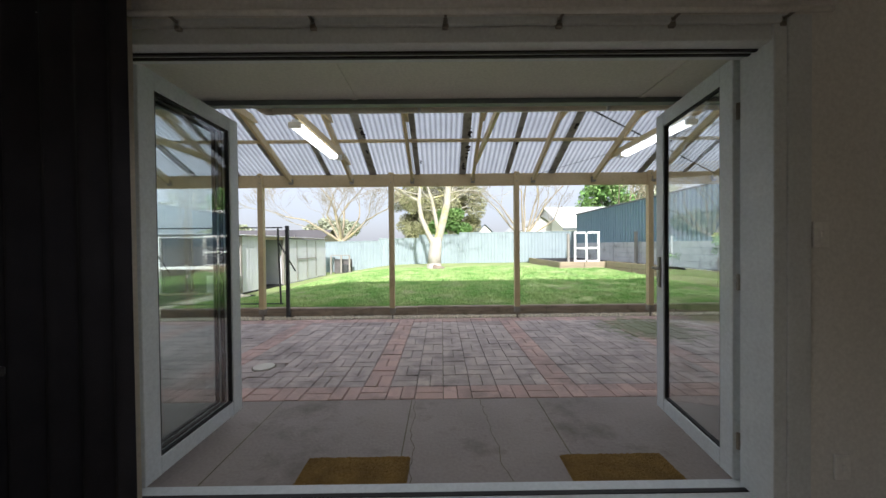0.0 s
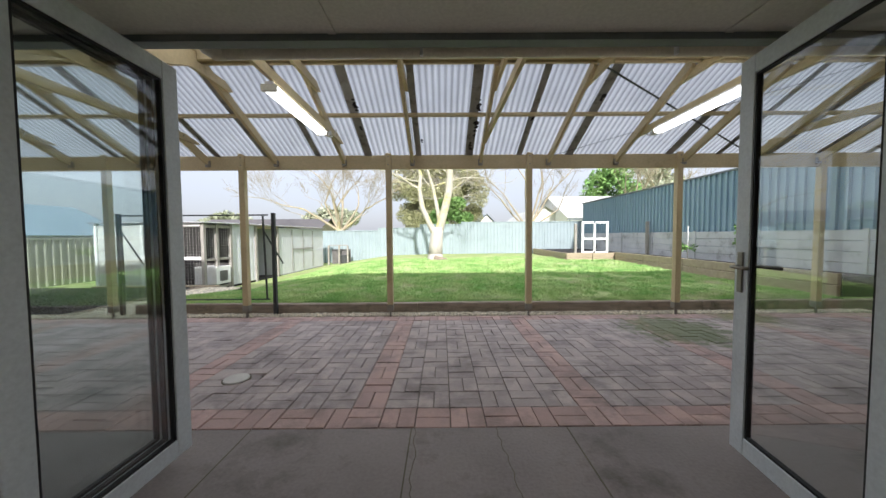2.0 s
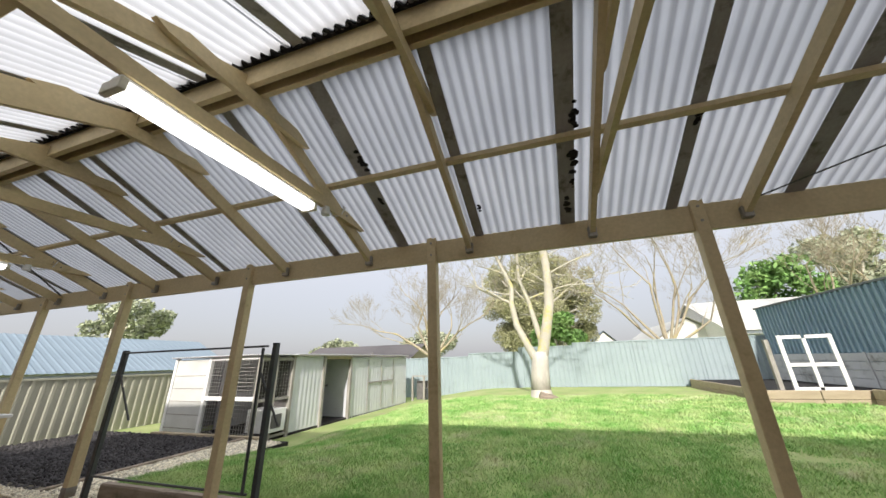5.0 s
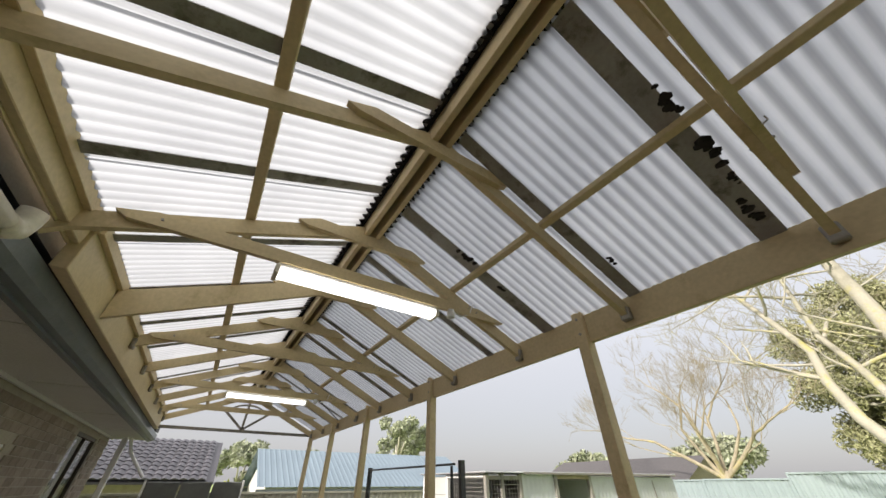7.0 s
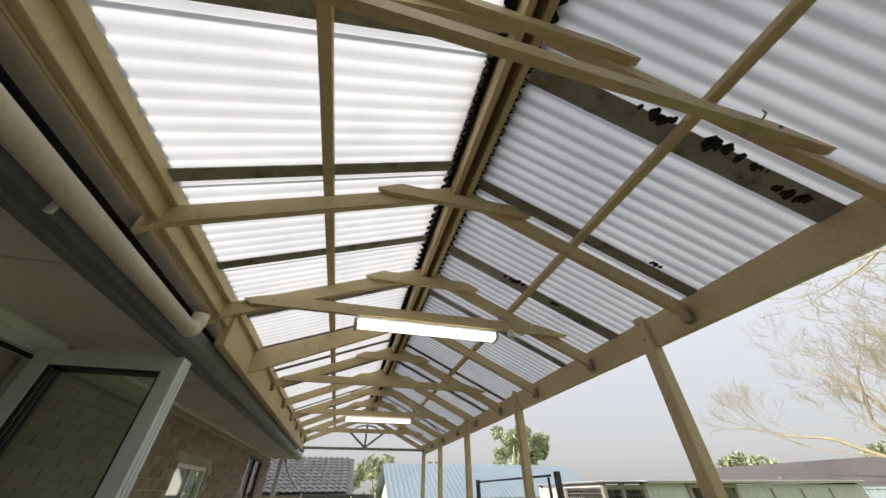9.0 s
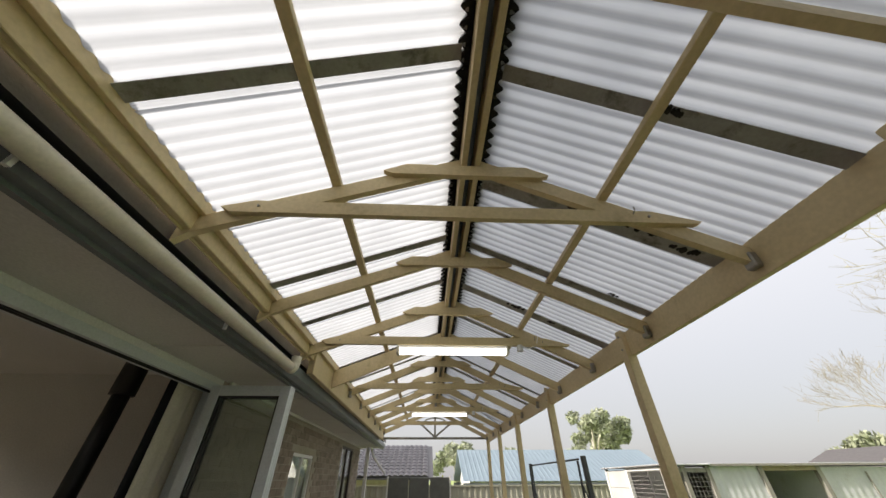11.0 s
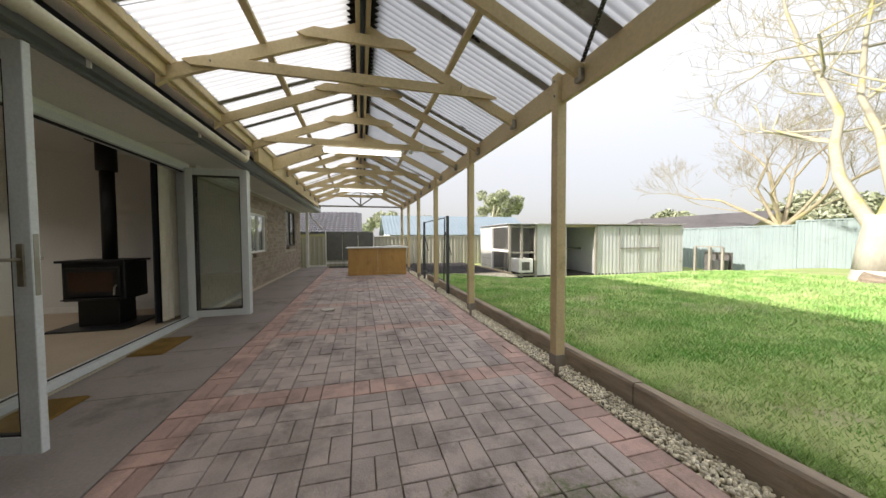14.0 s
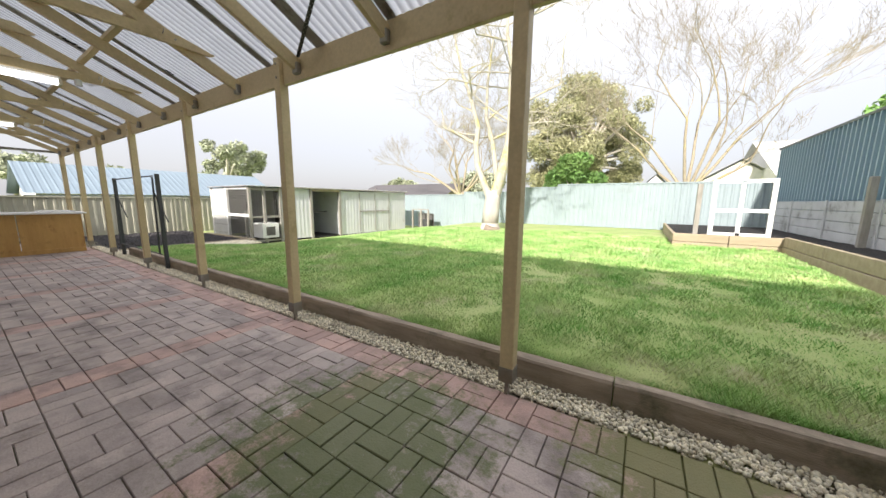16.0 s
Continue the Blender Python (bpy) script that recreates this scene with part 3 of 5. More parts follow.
for x in (-8.6, -6.6, -4.6, -2.6, -0.6, 1.4, 3.4, 5.4, 7.4):
    solid("soffit_strip", boxes((x - 0.02, x + 0.02, WALL_Y, 2.095, 2.312, 2.3195)), SOFFIT, "thin cover strip on the eave lining", "trim", kind="structure")
solid("soffit_mould", boxes((-10.6, OPEN_L - 0.05, WALL_Y + 0.02, WALL_Y + 0.05, 2.285, 2.319), (OPEN_R + 0.05, 9, WALL_Y + 0.02, WALL_Y + 0.05, 2.285, 2.319)), SOFFIT, "eave moulding against the bricks", "trim", kind="structure")

# ---- glass doors ----
door_frame = thing("door_frame", (0, 0, 0), "white aluminium door frame with track", "door frame", kind="structure")
door_frame.name = "door_frame"
for a in ((OPEN_L, OPEN_L + 0.06, 1.29, 1.45, 0.06, HEAD), (OPEN_R - 0.06, OPEN_R, 1.29, 1.45, 0.06, HEAD)):
    part("jamb", boxes(a, bevel=0.003), FRAME_WHITE, door_frame)
part("head", boxes((OPEN_L, OPEN_R, 1.3, 1.45, HEAD - 0.07, HEAD), bevel=0.003), FRAME_WHITE, door_frame)
part("track", boxes((OPEN_L + 0.06, OPEN_R - 0.06, 1.36, 1.375, HEAD - 0.078, HEAD - 0.07), (OPEN_L + 0.06, OPEN_R - 0.06, 1.395, 1.41, HEAD - 0.078, HEAD - 0.07)), GASKET, door_frame)
part("sill", boxes((OPEN_L, OPEN_R, 1.36, 1.49, 0.03, 0.09), bevel=0.004), FRAME_WHITE, door_frame)
part("sill_track", boxes((OPEN_L + 0.06, OPEN_R - 0.06, 1.4, 1.425, 0.09, 0.094)), GASKET, door_frame)
for a in ((OPEN_L - 0.05, OPEN_L, 1.285, 1.304, 0.06, HEAD + 0.035), (OPEN_R, OPEN_R + 0.105, 1.285, 1.304, 0.06, HEAD + 0.035), (OPEN_L, OPEN_R, 1.285, 1.304, HEAD, HEAD + 0.035)):
    part("architrave", boxes(a, bevel=0.003), FRAME_WHITE, door_frame)


def glass_leaf(width, label, handle):
    """Leaf with its hinge edge at the origin, running along +y."""
    t = thing("folding_door", (0, 0, 0), label, "door", "folding doors")
    z0, z1, e, d = 0.095, 2.225, 0.095, 0.02
    for a in ((-d, d, 0, e, z0, z1), (-d, d, width - e, width, z0, z1)):
        part("stile", boxes(a, bevel=0.003), FRAME_WHITE, t)
    for a in ((-d + 0.001, d - 0.001, e, width - e, z0, z0 + e), (-d + 0.001, d - 0.001, e, width - e, z1 - e, z1)):
        part("rail", boxes(a, bevel=0.003), FRAME_WHITE, t)
    g = part("pane", boxes((-0.003, 0.003, e, width - e, z0 + e, z1 - e)), GLASS, t, "clear glass pane")
    g.visible_shadow = False
    i = 0.012
    part("gasket", boxes((-0.012, 0.012, e, e + i, z0 + e, z1 - e), (-0.012, 0.012, width - e - i, width - e, z0 + e, z1 - e), (-0.012, 0.012, e + i, width - e - i, z0 + e, z0 + e + i), (-0.012, 0.012, e + i, width - e - i, z1 - e - i, z1 - e)), GASKET, t, "black rubber gasket")
    if handle:
        for s in (-1, 1):
            h = part("handle_plate", boxes((min(s * 0.02, s * 0.03), max(s * 0.02, s * 0.03), width - 0.065, width - 0.03, 0.98, 1.2), bevel=0.003), STEEL, t, "brushed steel handle plate")
            part("lever", rod(bmesh.new(), [(s * 0.025, width - 0.048, 1.12), (s * 0.07, width - 0.048, 1.12), (s * 0.075, width - 0.07, 1.12), (s * 0.075, width - 0.17, 1.12)], 0.009, seg=8), STEEL, h, smooth=True)
        part("lock_strip", boxes((-0.012, 0.012, width, width + 0.002, 0.93, 1.25)), STEEL, t, "brass and steel lock strip")
    return t


leaf = glass_leaf(0.755, "white framed glass door folded open with a lever handle", True)
leaf.matrix_basis = pose(1.48, 1.474, 0, 0, 0, -9.5)
stack = glass_leaf(0.78, "white framed glass door folded back in a stack", False)
stack.matrix_basis = pose(-1.525, 1.472, 0, 0, 0, 0.5)
copy_thing(stack, pose(-1.571, 1.472, 0, 0, 0, 0.5))
copy_thing(stack, pose(-1.617, 1.472, 0, 0, 0, 0.5))
for z in (0.3, 1.1, 1.95):
    part("hinge", rod(bmesh.new(), [(1.474, 1.462, z - 0.04), (1.474, 1.462, z + 0.04)], 0.009, seg=8), STEEL, door_frame)

# ---- door mats and manhole lid ----
COIR = material("brown_coir", (0.25, 0.15, 0.035), (0.17, 0.1, 0.022), rough=1.0, scale=8, fine=250, bump=1.0)


def door_mat(w, d):
    bm = bmesh.new()
    nx, ny = 60, 40
    r = random.Random(3)
    v = [[bm.verts.new((w * i / nx, d * j / ny, 0.002 if i in (0, nx) or j in (0, ny) else 0.017 + r.uniform(-0.003, 0.003))) for j in range(ny + 1)] for i in range(nx + 1)]
    for i in range(nx):
        for j in range(ny):
            bm.faces.new((v[i][j], v[i + 1][j], v[i + 1][j + 1], v[i][j + 1]))
    return bm


mat_a = solid("door_mat", door_mat(0.62, 0.32), COIR, "worn brown coir door mat on concrete", "door mat", "door mats", loc=(-0.83, 1.49, 0))
copy_thing(mat_a, pose(0.70, 1.49, 0))
lid = thing("manhole_cover", (-1.94, 3.3, 0), "round pale concrete drain cover set in paving", "drain cover")
part("disc", rod(bmesh.new(), [(0, 0, -0.02), (0, 0, 0.004), (0, 0, 0.012)], 0.108, 0.104, seg=32), material("pale_concrete_lid", (0.6, 0.58, 0.52), (0.5, 0.48, 0.43), rough=0.8), lid)
part("rim", rod(bmesh.new(), [(0, 0, -0.02), (0, 0, 0.004)], 0.118, seg=32), SAND, lid, "dark recessed rim")
part("collar", rod(bmesh.new(), [(0, 0, -0.03), (0, 0, -0.004)], 0.205, seg=24), CONCRETE, lid, "grey mortar collar")

# ---- inside the living room ----
DARK_CLOTH = material("charcoal_curtain_cloth", (0.03, 0.03, 0.036), (0.022, 0.022, 0.027), rough=0.95, fine=200)
LINING = material("cream_curtain_lining", (0.62, 0.58, 0.48), (0.56, 0.52, 0.43), rough=0.9)


def cloth(x0, x1, y, z0, z1, amp):
    bm = bmesh.new()
    n = 90
    prev = None
    for i in range(n + 1):
        u = i / n
        x = x0 + (x1 - x0) * u
        w = amp * math.sin(u * 2 * math.pi * 7) + 0.3 * amp * math.sin(u * 31 + 1)
        cur = [bm.verts.new((x, y + w * (0.7 + 0.3 * (1 - k / 4)), z0 + (z1 - z0) * k / 4)) for k in range(5)]
        if prev:
            for k in range(4):
                bm.faces.new((prev[k], cur[k], cur[k + 1], prev[k + 1]))
        prev = cur
    return bm


curtain = thing("curtain", (0, 0, 0), "dark charcoal curtain with cream lining drawn aside", "curtain")
part("face_cloth", cloth(-2.3, -1.285, 1.2, 0.08, 2.5, 0.026), DARK_CLOTH, curtain, smooth=True)
part("lining", cloth(-2.3, -1.32, 1.258, 0.1, 2.48, 0.018), LINING, curtain, "cream curtain lining", smooth=True)
rail = thing("curtain_rail", (0, 0, 0), "white curtain rail on small steel brackets", "curtain rail")
part("rod", rod(bmesh.new(), [(-2.35, 1.235, 2.285), (1.66, 1.235, 2.285)], 0.012, seg=10), WHITE_PAINT, rail, smooth=True)
for x in (-1.75, -1.15, -0.56, 0.02, 0.52, 1.02, 1.51):
    b = part("bracket", boxes((x - 0.014, x + 0.014, 1.285, 1.304, 2.25, 2.295), bevel=0.003), STEEL, rail, "steel rail bracket")
    part("arm", boxes((x - 0.005, x + 0.005, 1.235, 1.285, 2.278, 2.286)), STEEL, b)
for x, z, nm, lab in ((1.69, 1.33, "light_switch", "white plastic light switch on the wall"), (1.79, 0.28, "power_outlet", "white plastic power outlet on the wall")):
    o = thing(nm, (x, 1.3, z), lab, nm.replace("_", " "))
    part("plate", boxes((-0.036, 0.036, -0.006, 0.005, -0.058, 0.058), bevel=0.003), WHITE_PAINT, o)
    part("rocker", boxes((-0.008, 0.008, -0.011, -0.006, -0.014, 0.014), bevel=0.002), WHITE_PAINT, o)

IRON = material("matt_black_cast_iron", (0.018, 0.018, 0.018), (0.012, 0.012, 0.012), rough=0.45, bump=0.1)
# the reddish glow behind the glass is put into its base colour
STOVE_GLASS = material("smoked_glow_glass", (0.06, 0.025, 0.012), (0.035, 0.018, 0.01), rough=0.12, bump=0)
stove = thing("wood_stove", (-1.6, 0.49, 0.06), "black steel wood stove with tall black flue", "stove")
part("hearth_plate", boxes((-0.38, 0.4, -0.42, 0.42, 0, 0.02), bevel=0.004), IRON, stove)
part("pedestal", boxes((-0.18, 0.16, -0.22, 0.22, 0.02, 0.36), bevel=0.008), IRON, stove)
part("firebox", boxes((-0.25, 0.22, -0.33, 0.33, 0.36, 0.86), bevel=0.012), IRON, stove)
part("top_plate", boxes((-0.28, 0.28, -0.36, 0.36, 0.86, 0.89), bevel=0.006), IRON, stove)
door = part("stove_door", boxes((0.222, 0.255, -0.29, 0.29, 0.42, 0.8), bevel=0.008), IRON, stove)
part("glass", boxes((0.256, 0.26, -0.23, 0.23, 0.48, 0.74)), STOVE_GLASS, door, "smoked stove glass with an amber glow in its colour")
part("handle", rod(bmesh.new(), [(0.26, 0.26, 0.56), (0.31, 0.27, 0.54), (0.32, 0.27, 0.44)], 0.012, seg=8), STEEL, door, "steel spring handle")
part("ash_lip", boxes((0.22, 0.32, -0.28, 0.28, 0.385, 0.4), bevel=0.003), IRON, stove)
flue = part("flue", rod(bmesh.new(), [(-0.08, 0, 0.89), (-0.08, 0, 2.1)], 0.078, seg=20), IRON, stove, smooth=True)
part("flue_casing", rod(bmesh.new(), [(-0.08, 0, 2.1), (-0.08, 0, 2.51)], 0.11, seg=20), IRON, flue, smooth=True)
part("ceiling_ring", rod(bmesh.new(), [(-0.08, 0, 2.5), (-0.08, 0, 2.535)], 0.2, 0.19, seg=24), IRON, flue)
DOWN = lamp_material("downlight_glow", (1.0, 0.9, 0.75), 14.0)
for i, (x, y) in enumerate(((-0.29, 0.17), (-1.2, -2.6), (2.6, -2.6), (-4.4, -3.6))):
    d = thing("downlight", (x, y, 2.6), "lit round recessed ceiling downlight", "lamp", "downlights")
    part("trim_ring", rod(bmesh.new(), [(0, 0, -0.012), (0, 0, 0.0)], 0.055, 0.062, seg=20), WHITE_PAINT, d)
    part("lens", rod(bmesh.new(), [(0, 0, -0.014), (0, 0, -0.0125)], 0.042, seg=20), DOWN, d, "glowing lens")
    if i < 3:
        ld = bpy.data.lights.new("downlight", "SPOT")
        ld.energy, ld.spot_size, ld.spot_blend, ld.color, ld.shadow_soft_size = (16.0 if i == 0 else 60.0), radians(140), 0.6, (1.0, 0.97, 0.92), 0.05
        lo = new("downlight_beam", ld)
        lo.parent = d
        lo.matrix_basis = pose(0, 0, -0.03)
solid("baseboard", boxes((-2.598, -2.585, -2.1, 1.3, 0.06, 0.15)), WHITE_PAINT, "white skirting board", "skirting", kind="structure")
kitchen = thing("kitchen_bench", (-5.2, -4.2, 0.06), "white kitchen cupboards with brown worktop", "kitchen bench")
part("body", boxes((-0.3, 0.3, -1.6, 1.6, 0, 0.86), bevel=0.004), WHITE_PAINT, kitchen)
for i in range(4):
    part("cupboard_door", boxes((0.302, 0.32, -1.58 + 0.8 * i, -0.82 + 0.8 * i, 0.1, 0.84), bevel=0.004), WHITE_PAINT, kitchen)
part("worktop", boxes((-0.32, 0.34, -1.62, 1.62, 0.862, 0.9), bevel=0.004), material("brown_worktop", (0.16, 0.1, 0.06), rough=0.35), kitchen, "brown worktop")
part("splashback", boxes((-0.33, -0.322, -1.62, 1.62, 0.9, 1.5)), material("blue_splashback", (0.08, 0.14, 0.18), rough=0.15), kitchen, "glossy blue splashback")
solid("wall_kitchen", boxes((-5.7, -5.54, -9, 1.3, 0.06, 2.6)), WALL_IN, "white kitchen wall", "wall", kind="structure")

# ---- house windows ----
def house_window(name, x0, x1, z0, z1, frame_mat, label):
    w = thing(name, ((x0 + x1) / 2, WALL_Y, z0), label, "window", kind="structure")
    hw, h = (x1 - x0) / 2, z1 - z0
    for a in ((-hw, -hw + 0.05, -0.09, -0.03, 0, h), (hw - 0.05, hw, -0.09, -0.03, 0, h), (-0.02, 0.02, -0.088, -0.032, 0.05, h - 0.05)):
        part("frame_stile", boxes(a, bevel=0.003), frame_mat, w)
    for a in ((-hw + 0.05, hw - 0.05, -0.09, -0.03, 0, 0.05), (-hw + 0.05, hw - 0.05, -0.09, -0.03, h - 0.05, h)):
        part("frame_rail", boxes(a, bevel=0.003), frame_mat, w)
    for a in ((-hw + 0.05, -0.02, -0.062, -0.058, 0.05, h - 0.05), (0.02, hw - 0.05, -0.062, -0.058, 0.05, h - 0.05)):
        part("pane", boxes(a), GLASS, w, "reflective glass pane")
    for i in range(int(2 * hw / 0.12)):
        part("sill_brick", boxes((-hw + 0.12 * i, -hw + 0.12 * i + 0.11, -0.05, 0.06, -0.1, -0.004), bevel=0.004), BRICK_GREY, w)
    part("blind", boxes((-hw + 0.05, hw - 0.05, -0.125, -0.12, 0.02, h)), WALL_IN, w, "pale closed blind behind glass")


house_window("window_1", -5.55, -4.38, 0.88, 1.83, WHITE_PAINT, "white aluminium sliding window with brick sill")
house_window("window_2", -9.5, -7.95, 0.95, 2.2, material("brown_window_frame", (0.06, 0.045, 0.035), rough=0.4), "dark brown framed window with brick sill")

# ---- timber bar ----
bar = thing("outdoor_bar", (-6.93, 4.42, 0), "yellow pine outdoor bar with white top on the paving", "bar counter")
for y0, y1 in ((-0.93, -0.01), (0.005, 0.92)):
    part("front_panel", boxes((-0.02, 0.0, y0, y1, 0.02, 0.885), bevel=0.004), PINE, bar)
for y0, y1 in ((-0.95, -0.93), (0.92, 0.94)):
    part("side_panel", boxes((-0.6, 0.0, y0, y1, 0.0, 0.885), bevel=0.004), PINE, bar)
part("kickboard", boxes((-0.04, 0.015, -0.95, 0.94, 0, 0.1), bevel=0.003), PINE, bar)
part("back_shelf", boxes((-0.58, -0.03, -0.92, 0.91, 0.4, 0.42)), PINE, bar)
part("counter_top", boxes((-0.7, 0.06, -1.02, 1.03, 0.887, 0.925), bevel=0.006), WHITE_PAINT, bar, "white laminated top")
solid("board", boxes((-0.3, 0.2, 0.3, 0.85, 0.0, 0.03), bevel=0.004), WHITE_PAINT, "white offcut board lying on the bar", "board", loc=(-7.3, 4.45, 0.9255))

# ---- folding clothes line ----
line = thing("clothes_line", (0, 5.68, 0), "dark grey steel folding clothes line between two posts", "clothes line")
for x in (-5.37, -2.83):
    part("post", boxes((x - 0.028, x + 0.028, -0.028, 0.028, -0.1, 1.69), bevel=0.004), BLACK_STEEL, line)
for z in (0.27, 1.655):
    part("rail", rod(bmesh.new(), [(-5.3, -0.04, z), (-2.9, -0.04, z)], 0.012, seg=6), BLACK_STEEL, line)
for x in (-5.26, -2.93):
    part("side_arm", rod(bmesh.new(), [(x - 0.06, -0.02, 1.64), (x, -0.06, 0.27)], 0.016, seg=6), BLACK_STEEL, line)
    part("stay", rod(bmesh.new(), [(x - 0.05, -0.03, 1.4), (x + 0.22, 0.05, 0.85)], 0.012, seg=6), BLACK_STEEL, line)

# ---- fences ----
def ribbed(length, height, pitch, depth, flat=0.5, slope=0.12):
    """Upright ribbed steel sheet from the origin along +x."""
    bm = bmesh.new()
    xs_ = []
    x = 0.0
    while x < length - 1e-6:
        for u, d in ((0, 0), (flat, 0), (flat + slope, depth), (1 - slope, depth)):
            if x + u * pitch < length:
                xs_.append((x + u * pitch, d))
        x += pitch
    xs_.append((length, 0))
    v = [(bm.verts.new((x, -d, 0)), bm.verts.new((x, -d, height))) for x, d in xs_]
    for a, b in zip(v, v[1:]):
        bm.faces.new((a[0], b[0], b[1], a[1]))
    return bm


def fence_panel(mat, length, height, label, group):
    t = thing("fence_panel", (0, 0, 0), label, "fence", group)
    part("sheet", ribbed(length - 0.05, height - 0.06, 0.19, 0.02), mat, t).location = (0.025, 0, 0.03)
    part("post", boxes((-0.025, 0.025, -0.03, 0.03, -0.1, height), bevel=0.003), mat, t)
    for z in (0.0, height - 0.05):
        part("rail", boxes((0.025, length - 0.025, -0.042, 0.02, z, z + 0.05), bevel=0.003), mat, t)
    return t


panel = fence_panel(FENCE_TEAL, 2.37, 1.8, "pale teal ribbed steel fence panel behind the lawn", "back fence")
first = True
for i in range(8):
    x = -8.4 + 2.37 * i
    m = pose(x, 18.4, -0.2 + 0.46 * step(x, -7, 1.5))
    if first:
        panel.matrix_basis, first = m, False
    else:
        copy_thing(panel, m)
olive = fence_panel(FENCE_OLIVE, 2.37, 1.62, "beige green ribbed steel fence panel", "side fence")
for i in range(11):
    m = pose(-11.4, -8.0 + 2.37 * i, -0.32, 0, 0, 90)
    if i == 0:
        olive.matrix_basis = m
    else:
        copy_thing(olive, m)

# ---- tall clad wall on its retaining wall ----
CONC_SLEEPER = material("grey_concrete_sleeper", (0.58, 0.59, 0.59), (0.47, 0.48, 0.48), rough=0.85, scale=2, fine=50, bump=0.3, dirt=(0.2, 0.19, 0.17), dirt_amount=0.25)
clad = thing("clad_wall", (8.0, 4.0, 1.36), "tall blue-green ribbed steel clad wall", "wall")
sheet_bm = ribbed(0.762, 1.66, 0.19, 0.055, flat=0.7, slope=0.03)
me = mesh_of("cladding_sheet", sheet_bm, WALL_BLUE)
for i in range(19):
    ob = new("cladding_sheet", me)
    ob.parent = clad
    ob.matrix_basis = pose(0, 0.762 * (i + 1), 0.02 * i / 19, 0, 0, -90)
part("capping", boxes((-0.06, 0.05, 0, 14.5, 1.66, 1.72), bevel=0.005), FASCIA, clad, "dark steel capping")
# unseen shed bulk behind the cladding, added to keep sun off the lawn
bm = bmesh.new()
prism(bm, [(0.02, -1.5), (6.0, -1.5), (6.0, 1.5), (0.02, 1.62)], "y", -12.0, 14.44)
part("unseen_shade_body", bm, WALL_BLUE, clad)
retain = thing("retaining_wall", (7.86, 4.3, 0.5), "grey concrete sleeper retaining wall below the cladding", "retaining wall")
me = mesh_of("sleeper", boxes((0, 0.075, 0.01, 1.99, 0.004, 0.21), bevel=0.008), CONC_SLEEPER)
for i in range(7):
    for j in range(4):
        ob = new("sleeper", me)
        ob.parent = retain
        ob.location = (0, 2.0 * i, 0.215 * j)
    part("steel_post", boxes((-0.03, -0.002, 2.0 * i - 0.04, 2.0 * i + 0.04, 0, 0.88), bevel=0.004), CONC_SLEEPER, retain)
# raised garden bed
solid("garden_bed", boxes((7.08, 7.86, 6.02, 13.3, 0.0, 0.52), (5.12, 7.86, 13.42, 18.3, 0.0, 0.5)), MULCH, "dark soil of the raised garden bed", "garden bed", kind="structure")
PALE_TIMBER = material("pale_treated_pine", (0.42, 0.35, 0.24), (0.33, 0.27, 0.18), rough=0.8, scale=2, stretch=(1, 5, 5), fine=30, bump=0.3)
edge = thing("garden_edging", (7.0, 4.0, 0.14), "weathered pale timber sleeper edging of the garden bed", "edging")
me = mesh_of("edging_sleeper", boxes((0, 0.075, 0.005, 1.81, 0.003, 0.215), bevel=0.01), PALE_TIMBER)
for i in range(4):
    for j in range(2):
        ob = new("edging_sleeper", me)
        ob.parent = edge
        ob.location = (0.01 * j, 2.03 + 1.815 * i, 0.22 * j)
me = mesh_of("edging_sleeper", boxes((0.005, 1.06, 0, 0.075, 0.003, 0.2), bevel=0.01), PALE_TIMBER)
for i in range(2):
    for j in range(2):
        ob = new("edging_sleeper", me)
        ob.parent = edge
        ob.location = (-1.95 + 1.07 * i, 9.33, 0.205 * j)
me = mesh_of("edging_sleeper", boxes((0, 0.075, 0.0, 2.3, 0.003, 0.2), bevel=0.01), PALE_TIMBER)
for i in range(2):
    for j in range(2):
        ob = new("edging_sleeper", me)
        ob.parent = edge
        ob.location = (-1.96, 9.42 + 2.32 * i, 0.205 * j)
for x, y, z1 in ((7.74, 12.4, 1.78), (5.5, 13.55, 1.75)):
    p = solid("timber_post", boxes((-0.05, 0.05, -0.05, 0.05, -0.1, z1 - 0.5), bevel=0.008), GREY_TIMBER, "grey weathered timber post in the garden bed", "post", "garden posts", loc=(x, y, 0.5))
gate = thing("white_frame_gate", (6.28, 13.5, 0.5), "white painted timber frame gate with open squares", "gate")
for x in (-0.55, 0.47):
    part("stile", boxes((x, x + 0.09, -0.02, 0.02, 0.0, 1.34), bevel=0.004), WHITE_PAINT, gate)
part("mullion", boxes((-0.05, 0.03, -0.018, 0.018, 0.1, 1.25), bevel=0.004), WHITE_PAINT, gate)
for z in (0.02, 0.58, 1.25):
    part("rail", boxes((-0.46, -0.05, -0.018, 0.018, z, z + 0.085), (0.03, 0.47, -0.018, 0.018, z, z + 0.085), bevel=0.004), WHITE_PAINT, gate)


